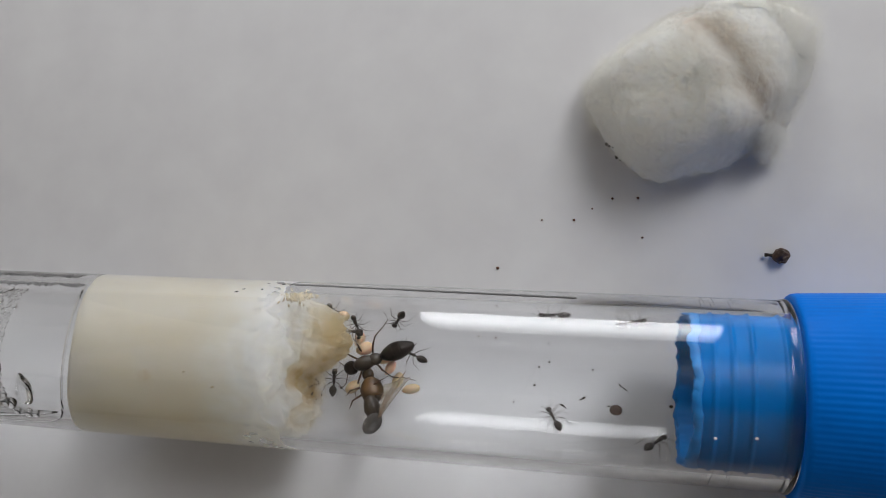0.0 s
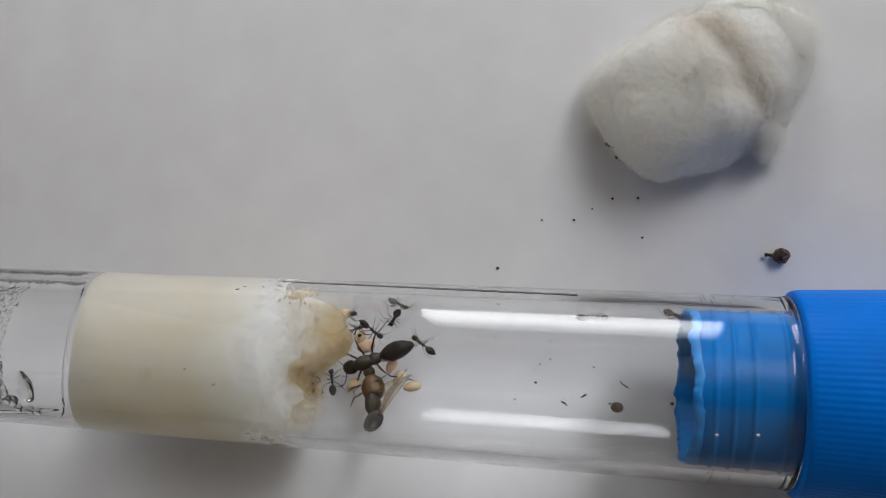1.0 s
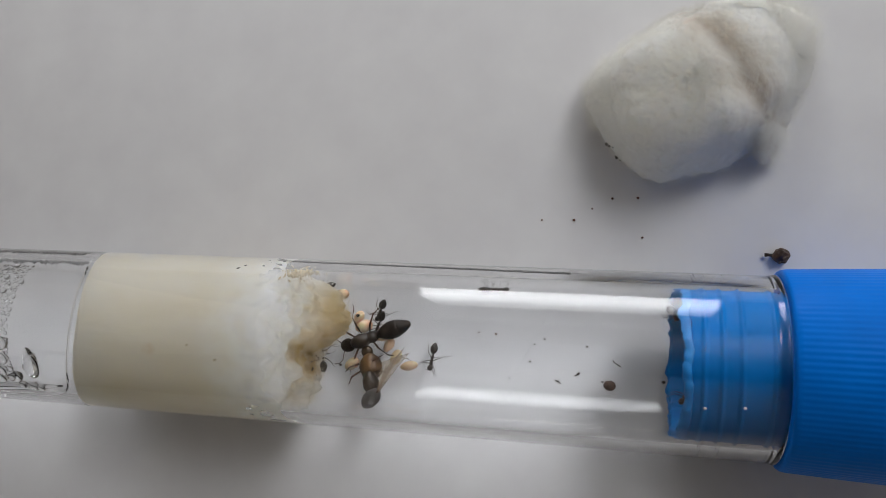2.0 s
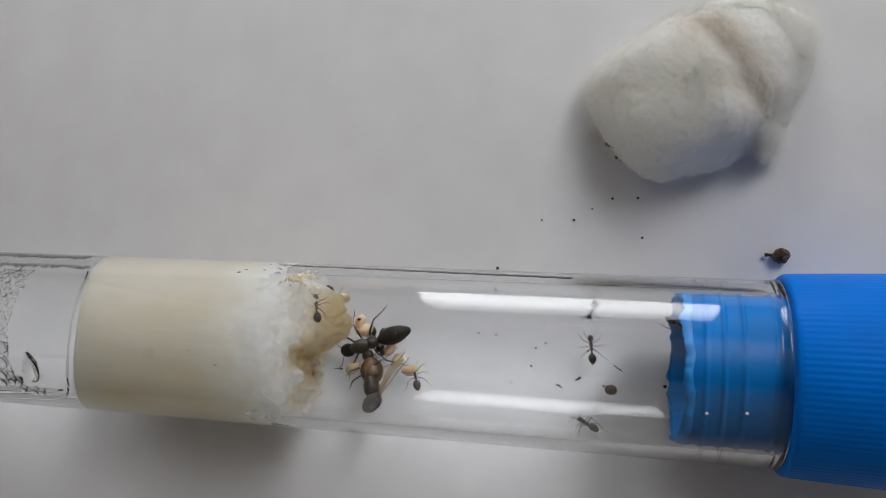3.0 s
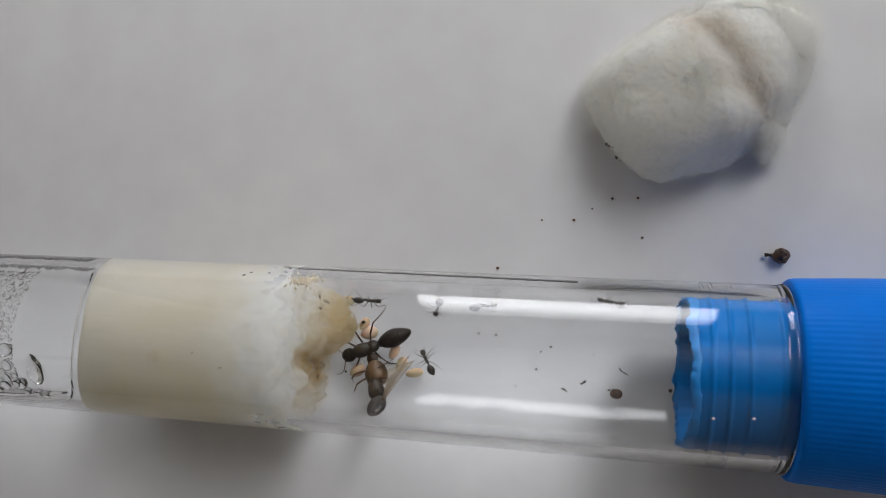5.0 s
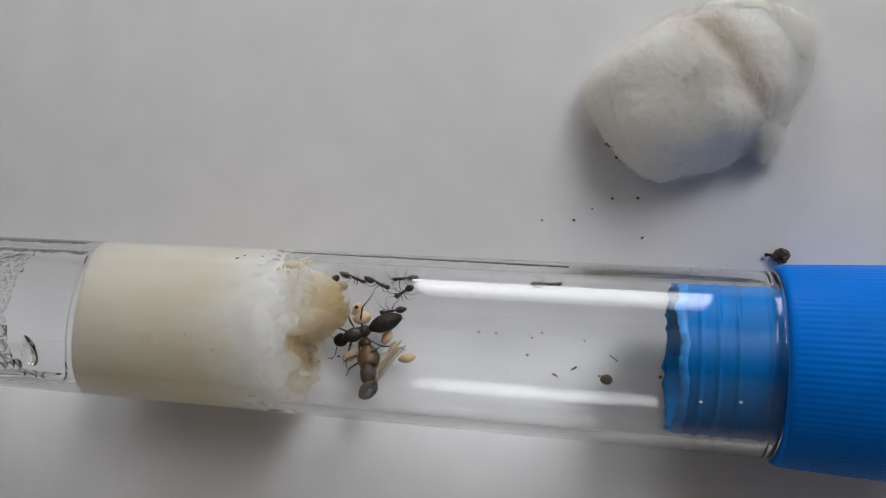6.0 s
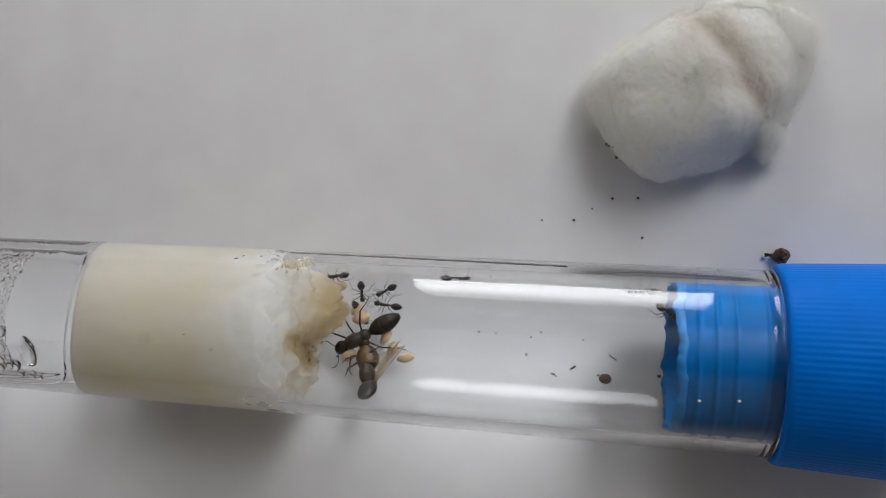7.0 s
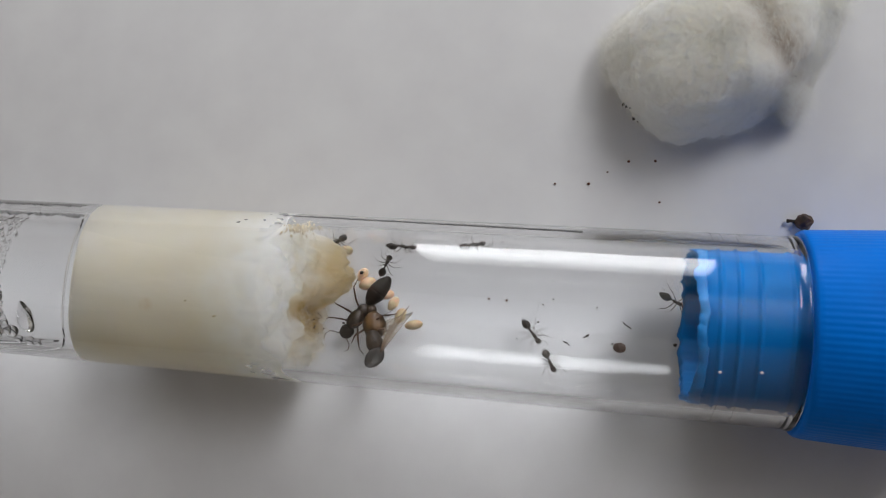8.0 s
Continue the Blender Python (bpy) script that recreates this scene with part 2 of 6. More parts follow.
# ---- the unseen room ----
def room():
    """Unseen walls 0.1 m thick round a table by the window, toned to set fill and reflections; millimetres."""
    z0, z1 = -780, 2500
    tagged(part("floor", box(bmesh.new(), (-1300, -1000, z0 - 100), (1300, 2000, z0)), FLOOR), "brown boarded floor of the room", "floor", kind="structure")
    tagged(part("ceiling", box(bmesh.new(), (-1300, -1000, z1), (1300, 2000, z1 + 100)), CEILING), "plain unseen ceiling of the room, dark grey for reflections", "ceiling", kind="structure")
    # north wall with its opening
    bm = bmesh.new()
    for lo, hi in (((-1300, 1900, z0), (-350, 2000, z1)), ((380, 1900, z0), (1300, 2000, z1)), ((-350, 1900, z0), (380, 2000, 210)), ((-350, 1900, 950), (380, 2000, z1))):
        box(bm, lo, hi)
    tagged(part("wall_north", bm, DARK_PAINT), "plain unseen wall, dark for reflections, with a window opening", "wall", kind="structure")
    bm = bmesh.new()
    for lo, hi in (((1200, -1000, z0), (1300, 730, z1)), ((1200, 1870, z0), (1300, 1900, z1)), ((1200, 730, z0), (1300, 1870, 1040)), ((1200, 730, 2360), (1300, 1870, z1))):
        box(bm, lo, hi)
    tagged(part("wall_east", bm, FILL_PAINT), "plain unseen wall that bounces fill, with a wide window opening", "wall", kind="structure")
    tagged(part("wall_south", box(bmesh.new(), (-1300, -1100, z0), (1300, -1000, z1)), TAN_FILL_PAINT), "plain unseen tan wall that bounces soft fill", "wall", kind="structure")
    tagged(part("wall_west", box(bmesh.new(), (-1400, -1000, z0), (-1300, 2000, z1)), FILL_PAINT), "plain unseen wall that bounces fill light", "wall", kind="structure")
    table = thing("table", "wooden table under the sheet of paper", "table")
    part("tabletop", box(bmesh.new(), (-600, -400, -30.3), (600, 400, -0.3), 3), WOOD, table)
    for x in (-550, 550):
        for y in (-350, 350):
            part("leg", box(bmesh.new(), (x - 30, y - 30, z0), (x + 30, y + 30, -30.3), 3), WOOD, table)


def paper():
    """One flat sheet."""
    bm = box(bmesh.new(), (-150, -120, -0.28), (150, 120, 0.0))
    return tagged(part("paper_sheet", bm, PAPER), "plain white sheet of paper on the table", "paper", kind="structure")


room()
paper()

# ---- the test tube; its axis is local x ----
RO, RI = 8.0, 6.95
PLUG = 20.4
NIBBLED = []       # points on the free end of the cotton plug
CARRIED = []       # things that lie in the tube and move with it: (thing, local pose)


def test_tube():
    tube = thing("test_tube", "clear plastic test tube lying on paper under a blue cap", "test tube")
    outer = [(-100 + RO - RO * math.cos(a), RO * math.sin(a)) for a in np.linspace(0.06, math.pi / 2, 10)]
    inner = [(-99 + RI - RI * math.cos(a), RI * math.sin(a)) for a in np.linspace(math.pi / 2, 0.06, 10)]
    body = outer + [(x, RO) for x in (-60, -30, 0, 20, 26, 28, 28.2)] + [(28.3, RO + 0.01), (28.4, RO + 0.05), (28.55, RO + 0.09), (28.7, RO + 0.10), (28.84, RO + 0.07), (28.93, RO), (28.96, RO - 0.2), (28.97, RO - 0.45), (28.95, RI + 0.2), (28.88, RI + 0.06), (28.75, RI)] + [(x, RI) for x in (28.5, 28, 26, 20, 0, -30, -60)] + inner
    glass = part("tube_wall", lathe(bmesh.new(), body, 144), CLEAR, tube, "clear plastic wall")
    glass.visible_shadow = False
    ribs = 104

    def knurl(x, r, a):
        return x, r + (0.013 * math.cos(a * ribs) if 29.6 < x < 43 and r > 8 else 0)
    skirt = [(29.02, 7.0), (29.02, 7.9), (29.04, 8.2), (29.12, 8.42), (29.3, 8.54), (29.7, 8.6), (34, 8.78), (38, 8.92), (42.5, 9.0), (43.5, 8.8), (44, 8.2), (44, 0.4), (42.6, 0.4), (42.6, 7.0)]
    cap = part("cap", lathe(bmesh.new(), skirt, ribs * 6, True, knurl), BLUE, tube, "ribbed blue plastic cap")
    rows = []
    rings = (22.6, 24.0, 25.5, 28.0)
    for x in np.linspace(PLUG, 28.8, 60):
        bump = sum(0.2 * math.exp(-((x - c) / 0.13) ** 2) for c in rings)
        rows.append((float(x), 6.55 + bump))
    rows += [(28.84, 6.55), (42.5, 6.5), (42.5, 5.4), (29.3, 5.4), (PLUG + 0.3, 5.7)]

    def torn(x, r, a):
        if x < PLUG + 2.0:
            k = 1 - (x - PLUG) / 2.0
            return x + 0.6 * k * max(0.0, math.sin(a)) ** 0.7 + k * (0.3 * noise.noise(Vector((3 * math.cos(a), 3 * math.sin(a), 1))) + 0.3 * noise.noise(Vector((9 * math.cos(a), 9 * math.sin(a), 5)))), r - k * 0.18 * (1 + noise.noise(Vector((6 * math.cos(a), 6 * math.sin(a), 2))))
        return x, r
    part("plug_sleeve", lathe(bmesh.new(), rows, 160, True, torn), SHADED_SLEEVE, cap, "blue plastic sleeve, shade in its colour, with ridges and a torn edge")

    def frayed(x, r, a):
        x, r = torn(x, r, a)
        c = Vector((math.cos(a), math.sin(a), 0))
        return x + 0.30 * noise.noise(c * 5) + 0.10 * noise.noise(c * 22 + Vector((0, 0, 3))), r + 0.04 * noise.noise(c * 11 + Vector((0, 0, 9)))
    lip = [(PLUG - 0.06, 6.60), (PLUG + 0.02, 6.66), (PLUG + 0.9, 6.68), (PLUG + 1.0, 6.58), (PLUG + 0.05, 6.52)]
    part("torn_lip", lathe(bmesh.new(), lip, 320, True, frayed), TORN, cap, "pale stretched lip of torn blue plastic")
    return tube


TUBE = test_tube()


def cotton_plug():
    """Soaked plug that fills the tube; a blunt, nibbled free end with a stained lump."""
    bm = bmesh.new()
    rows = [(-37.3, 0.3), (-37.3, 2.5), (-37.3, 4.5), (-37.25, 6.0), (-37.1, 6.7), (-36.8, 7.0)]
    rows += [(float(x), 7.0) for x in np.linspace(-36.3, -19.1, 70)]
    rows += [(-18.7 + 1.7 * (1 - r * r) ** 0.5, 7.0 * r) for r in np.sin(np.linspace(math.pi / 2 - 0.05, 0.03, 60)).tolist()]

    def lumps(x, r, a):
        y, z = r * math.cos(a), r * math.sin(a)
        p = Vector((x * 0.35, y * 0.35, z * 0.35))
        q = p * 3.1
        tilt = 2.4 * max(0.0, z / 6.9) ** 1.5 * max(0.0, min(1.0, (-30 - x) / 7))
        k = max(0.0, min(1.0, (x + 27) / 8))
        tilt += k * (3.0 - 0.1 * max(0.0, z / 6.95) ** 1.6 - 0.8 * max(0.0, -z / 6.95) ** 2)
        tilt += k * (1.3 * noise.noise(Vector((y * 0.45, z * 0.45, 3.0))) + 0.6 * noise.noise(Vector((y * 1.3, z * 1.3, 8.0))))
        if x > -18.8:
            inner = max(0.0, min(1.0, (7.0 - r) / 1.0))
            low = max(0.35, min(1.0, (4 - z) / 5))
            r += inner * (0.3 * noise.noise(p) + 0.15 * noise.noise(q) + 0.05 * noise.noise(q * 2.7))
            tilt += 3.5 * math.exp(-(((y - 3.2) / 2.9) ** 2 + ((z + 2.8) / 3.2) ** 2)) + 1.5 * max(0.0, -y / 6.95) ** 2.5
            tilt += inner * low * 0.9 * noise.noise(p + Vector((5, 5, 5))) + inner * low * 0.7 * noise.noise(q + Vector((9, 2, 5))) + inner * low * (0.24 * noise.noise(q * 2.7) + 0.09 * noise.noise(q * 6.1))
            r = min(r, 7.0)
        else:
            free = max(0.0, min(1.0, (x + 22) / 3.5))
            r += 0.012 * noise.noise(q) + free * (0.10 * noise.noise(q * 1.3 + Vector((2, 7, 1))) + 0.05 * noise.noise(q * 4) - 0.06)
        return x + tilt, max(r, 0.1)
    lathe(bm, rows, 180, False, lumps)
    front = [(v.co.copy(), v.normal.copy()) for v in bm.verts if v.co.x > -16.5 and v.co.z < 3.5 and math.hypot(v.co.y, v.co.z) < 6.6]
    NIBBLED.extend(p for p, n in front)
    plug = part("cotton_plug", bm, WET)
    rnd = random.Random(8)
    paths = []
    for p, n in [rnd.choice(front) for _ in range(12000)]:
        t = (Vector((rnd.uniform(-0.2, 0.9), rnd.gauss(0, 1), rnd.gauss(0, 1))) + n * 0.5).normalized()
        l, bend = rnd.uniform(0.2, 0.8), Vector((rnd.uniform(-0.3, 0.5), rnd.gauss(0, 0.5), rnd.gauss(0, 0.5)))
        pts = [p + t * l * f + bend * l * f * f for f in (-0.1, 0.2, 0.45, 0.7, 1.0)]
        if max(math.hypot(q.y, q.z) for q in pts) < 6.85:
            paths.append([tuple(q) for q in pts])
    me = strands(np.array(paths), 0.0035)
    me.materials.append(DAMP)
    fuzz = new("fuzz", me)
    fuzz.parent = plug
    tagged(fuzz, "fine damp cotton fibres", kind="stuff")
    tagged(plug, "soaked cream cotton plug stained yellow at its free end", "cotton plug")
    CARRIED.append((plug, mm(0, 0, 0)))


cotton_plug()


def water_and_droplets():
    """The closed end of the tube: a rim of water with a rounded front, and beads of condensation."""
    bm = bmesh.new()
    path = [Vector((-60 + 21 * i / 20, 164 - 5 * i / 20, 0)) for i in range(21)]
    path += [Vector((-37.7 + 2.5 * math.sin(math.pi * i / 40) ** 0.7, 158 - 144 * i / 40, 0)) for i in range(1, 41)]
    for _ in range(6):
        path = [path[0]] + [(a + b * 2 + d) / 4 for a, b, d in zip(path, path[1:], path[2:])] + [path[-1]]
    path = [(x, (RI - 0.05) * math.cos(radians(a)), (RI - 0.05) * math.sin(radians(a))) for x, a, _ in path]
    rod(bm, path, [0.1] * (len(path) - 8) + [0.1 - 0.011 * i for i in range(8)], 10)
    water = tagged(part("water", bm, WATER), "curved rim of clear water against the cotton plug", "water")
    water.visible_shadow = False
    CARRIED.append((water, mm(0, 0, 0)))
    rnd = random.Random(4)
    bm = bmesh.new()
    kept = []
    for i in range(2600):
        big = i < 60
        x = -42.2 - rnd.random() * 4.5 - (0.5 if big else 0)
        turn = rnd.uniform(84, 146) if big else rnd.uniform(42, 135)
        s = rnd.uniform(0.35, 0.7) if big else rnd.choice((0.1, 0.13, 0.17, 0.22, 0.3)) * rnd.uniform(0.8, 1.2)
        at = (x, RI * radians(turn))
        if any(math.dist(at, o) < s * 1.12 + r for o, r in kept):
            continue
        kept.append((at, s * 1.0))
        a = radians(turn)
        ball(bm, (x, (RI - 0.12 * s) * math.cos(a), (RI - 0.12 * s) * math.sin(a)), (s * rnd.uniform(0.85, 1.15), s, s * 0.85), (turn - 90, 0, 0), 2, 0, 0.2, i)
    drops = tagged(part("condensation", bm, WATER), "beads of water on the inside of the tube", "water drops", kind="stuff")
    drops.visible_shadow = False
    CARRIED.append((drops, mm(0, 0, 0)))
    bm = bmesh.new()
    path = [(-60 + 22.6 * i / 30, radians(155 - 10 * (i / 30) ** 3)) for i in range(31)]
    rod(bm, [(x, (RI - 0.1) * math.cos(a), (RI - 0.1) * math.sin(a)) for x, a in path], [0.42 - 0.36 * (i / 30) ** 3 for i in range(31)], 14)
    pool = tagged(part("water_pool", bm, WATER), "narrow strip of clear water along the tube wall", "water")
    pool.visible_shadow = False
    CARRIED.append((pool, mm(0, 0, 0)))
    bm = bmesh.new()
    ball(bm, (0, 0, 0), (1.6, 1.15, 0.65), (0, 0, 0), 3, 0.45, 0.1, 3)
    tear = tagged(part("water_tear", bm, WATER), "tear-shaped water drop running down the tube wall", "water drop")
    tear.visible_shadow = False
    CARRIED.append((tear, mm(-40.1, -3.85, 5.6, 34, 0, -60)))
    for x, a, r in ((-42.0, 147.0, 0.36), (-40.9, 149.0, 0.42), (-40.05, 149.5, 0.34), (-42.4, 139.0, 0.62)):
        bead = tagged(part("water_bead", ball(bmesh.new(), (0, 0, 0), (r * 1.2, r, r * 0.8), (0, 0, 0), 3, 0, 0.1, r), WATER), "round clear water bead on the tube wall", "water drop", "beads of water")
        bead.visible_shadow = False
        CARRIED.append((bead, mm(x, (RI - 0.2 * r) * math.cos(radians(a)), (RI - 0.2 * r) * math.sin(radians(a)), a - 90)))
    bm = ball(bmesh.new(), (-33.7, -3.05, 6.2), (0.5, 0.42, 0.2), (26, 0, 0), 3)
    bubble = tagged(part("water_bead", bm, WATER), "small clear water bead at the edge of the cotton", "water drop")
    bubble.visible_shadow = False
    CARRIED.append((bubble, mm(0, 0, 0)))


water_and_droplets()


def hair_line(x0, x1, a0, a1, rough, seed, thick=0.09):
    """A dark line along the side of the tube wall."""
    rnd = random.Random(seed)
    n = int((x1 - x0) * 9)
    pts, rad = [], []
    for i in range(n + 1):
        f = i / n
        a = radians(a0 + (a1 - a0) * f + 0.5 * rnd.uniform(-1, 1) * rough)
        pts.append((x0 + f * (x1 - x0), (RI + 0.10) * math.cos(a), (RI + 0.10) * math.sin(a)))
        rad.append(thick * (1 + 1.1 * rnd.random() * rough))
    rad[0] = rad[-1] = 0.01
    line = tagged(part("dirt_line", rod(bmesh.new(), pts, rad, 5), INK), "thin dark line along the side of the tube", "dirt line")
    CARRIED.append((line, mm(0, 0, 0)))


hair_line(-62, -38.3, 18.8, 16.3, 2.2, 1, 0.2)
hair_line(-17.0, 11.5, 16.2, 20.8, 0.6, 2)


def wall_lines():
    """Scratched lines on the outside of the tube wall, and dark lines drawn for refracted ring edges: rows of (x,
    angle).
    """
    for row, r in [(((11.2, 128.6), (13.9, 125.0), (16.5, 120.9), (18.4, 116.1)), 0.006), (((12.1, 134.6), (15.6, 128.6), (18.6, 125.5)), 0.005),
                   # from here on: dark lines painted for the sleeve rings' refracted edges
                   (((21.8, 8.0), (21.9, 20.0), (22.05, 33.0)), 0.022), (((22.6, 8.0), (22.7, 20.0), (22.85, 34.0)), 0.02), (((24.15, 8.0), (24.25, 20.0), (24.35, 31.0)), 0.016),
                   (((22.7, 141.0), (22.55, 153.0), (22.5, 165.0)), 0.018), (((24.05, 141.0), (24.0, 155.0), (23.95, 166.0)), 0.016)]:
        pts = []
        for (x0, a0), (x1, a1) in zip(row, row[1:]):
            for k in range(6):
                x, a = x0 + (x1 - x0) * k / 6, radians(a0 + (a1 - a0) * k / 6)
                pts.append((x, (RO + 0.004) * math.cos(a), (RO + 0.004) * math.sin(a)))
        part("scratch", rod(bmesh.new(), pts, [r] * len(pts), 4), INK, TUBE, "fine grey line for scratching and for refracted ring edges")


    for x, a in ((22.7, 121.0), (25.7, 119.0)):
        bm = ball(bmesh.new(), (0, 0, 0), (0.14, 0.12, 0.07), (0, 0, 0), 2)
        bead = tagged(part("droplet", bm, FIBRE), "tiny whitish bead on the blue sleeve", "droplet", "beads on the sleeve")
        CARRIED.append((bead, mm(x, (RI - 0.03) * math.cos(radians(a)), (RI - 0.03) * math.sin(radians(a)), a - 90)))


wall_lines()


# ---- ants ----
def stout(radius, n):
    return [radius * (1 - 0.55 * i / (n - 1)) for i in range(n)]


LEG_ROOTS = [(0.62, 0.14), (0.30, 0.16), (0.02, 0.15)]


def leg_mesh(k, side, size):
    """One leg from its hip: thigh up and out, shin down, foot on the ground."""
    reach = [(0.42, 0.62), (0.02, 0.78), (-0.52, 0.70)][k]
    foot = [(0.85, 1.05), (-0.05, 1.32), (-1.10, 1.20)][k]
    bm = bmesh.new()
    pts = [(0, 0, 0), (0.35 * reach[0], 0.4 * reach[1] * side, 0.22), (reach[0], reach[1] * side, 0.34), (0.55 * (reach[0] + foot[0]), 0.5 * (reach[1] + foot[1]) * side, 0.0), (foot[0], foot[1] * side, -0.36), (foot[0] * 1.12, foot[1] * 1.12 * side, -0.40)]
    rod(bm, [[c * size for c in p] for p in pts], [r * size for r in (0.045, 0.047, 0.034, 0.026, 0.019, 0.012)], 5)
    return bm


def feeler(side, size, start):
    bm = bmesh.new()
    x, y, z = start
    pts = [(x, y * side, z), (x + 0.16, (y + 0.36) * side, z + 0.16), (x + 0.42, (y + 0.48) * side, z + 0.06), (x + 0.70, (y + 0.42) * side, z - 0.12)]
    rod(bm, [[c * size for c in p] for p in pts], [r * size for r in (0.022, 0.019, 0.023, 0.016)], 5)
    return bm


def worker_ant():
    ant = thing("ant", "small blackish-brown worker ant walking inside the tube", "ant", "worker ants")
    part("head", ball(bmesh.new(), (1.12, 0, 0.50), (0.34, 0.29, 0.22), (0, 12, 0), 3, -0.12), DARK, ant)
    bm = ball(bmesh.new(), (0.52, 0, 0.52), (0.34, 0.19, 0.21), (0, 0, 0), 2)
    ball(bm, (0.05, 0, 0.48), (0.36, 0.155, 0.18), (0, -14, 0), 2)
    part("thorax", bm, DARK, ant)
    bm = ball(bmesh.new(), (-0.36, 0, 0.42), (0.10, 0.10, 0.16), (0, 0, 0), 2)
    rod(bm, [(-0.25, 0, 0.38), (-0.50, 0, 0.40)], [0.06, 0.06], 6)
    part("waist", bm, DARK, ant)
    bm = ball(bmesh.new(), (-1.00, 0, 0.54), (0.62, 0.40, 0.36), (0, -6, 0), 3, 0.35)
    part("gaster", bm, DARK, ant)
    for side in (1, -1):
        part("feeler", feeler(side, 1.0, (1.30, 0.10, 0.58)), LIMB, ant)
    for k, (x, y) in enumerate(LEG_ROOTS):
        for side in (1, -1):
            leg = part("leg", leg_mesh(k, side, 1.0), LIMB, ant)
            leg.matrix_basis = mm(x, y * side, 0.40)
            leg["step"] = (k + (side > 0)) % 2
            leg["side"] = side
    return ant


ANTS = [worker_ant()]
for _ in range(10):
    ANTS.append(copy_thing(ANTS[0], mm(0, 0, 0)))


def queen_ant():
    queen = thing("queen_ant", "large blackish-brown queen ant with a glossy gaster", "ant")
    part("head", ball(bmesh.new(), (3.2, 0.0, 1.0), (0.82, 0.74, 0.52), (0, 14, 0), 4, -0.18), QUEEN, queen)
    bm = ball(bmesh.new(), (1.5, 0, 1.25), (1.25, 0.78, 0.85), (0, 0, 0), 4, 0.12, 0.05, 3)
    ball(bm, (0.35, 0, 1.1), (0.75, 0.66, 0.70), (0, 0, 0), 3)
    part("thorax", bm, QUEEN_THORAX, queen, "brown thorax")
    bm = ball(bmesh.new(), (-0.50, 0, 0.95), (0.24, 0.44, 0.55), (0, 0, 0), 3)
    part("waist", bm, QUEEN, queen)
    gaster = bmesh.new()
    rows = []
    for i in range(57):
        f = i / 56
        r = 1.08 * math.sin(math.pi * min(1, f * 0.94 + 0.03)) ** 0.6 * (1 - 0.2 * f)
        seg = (f * 4.6) % 1
        rows.append((-0.45 - 3.6 * f, r * (1 - 0.04 * (seg > 0.86))))
    lathe(gaster, rows, 44, False)
    bmesh.ops.transform(gaster, matrix=Matrix.Translation((0, 0.0, 1.3)) @ Matrix.Translation((-0.45, 0, 0)) @ Matrix.Rotation(radians(1), 4, "Z") @ Matrix.Rotation(radians(-5), 4, "Y") @ Matrix.Translation((0.45, 0, 0)), verts=gaster.verts)
    part("gaster", gaster, QUEEN, queen, "glossy banded gaster")
    for side in (1, -1):
        part("feeler", feeler(side, 2.3, (1.62, 0.2, 0.5)), QUEEN_LIMB, queen)
    for k, (x, y) in enumerate([(2.2, 0.65), (1.3, 0.8), (0.4, 0.65)]):
        for side in (1, -1):
            leg = part("leg", leg_mesh(k, side, 2.35), QUEEN_LIMB, queen)
            leg.matrix_basis = mm(x, y * side, 0.94)
            leg["step"] = (k + (side > 0)) % 2
            leg["side"] = side
    return queen


QUEEN_ANT = queen_ant()


def on_wall(x, angle, radius=RI):
    """A place on the inside of the tube: angle 0 is its lowest line, positive towards the window."""
    a = radians(angle - 90)
    return Vector((x, radius * math.cos(a), radius * math.sin(a)))


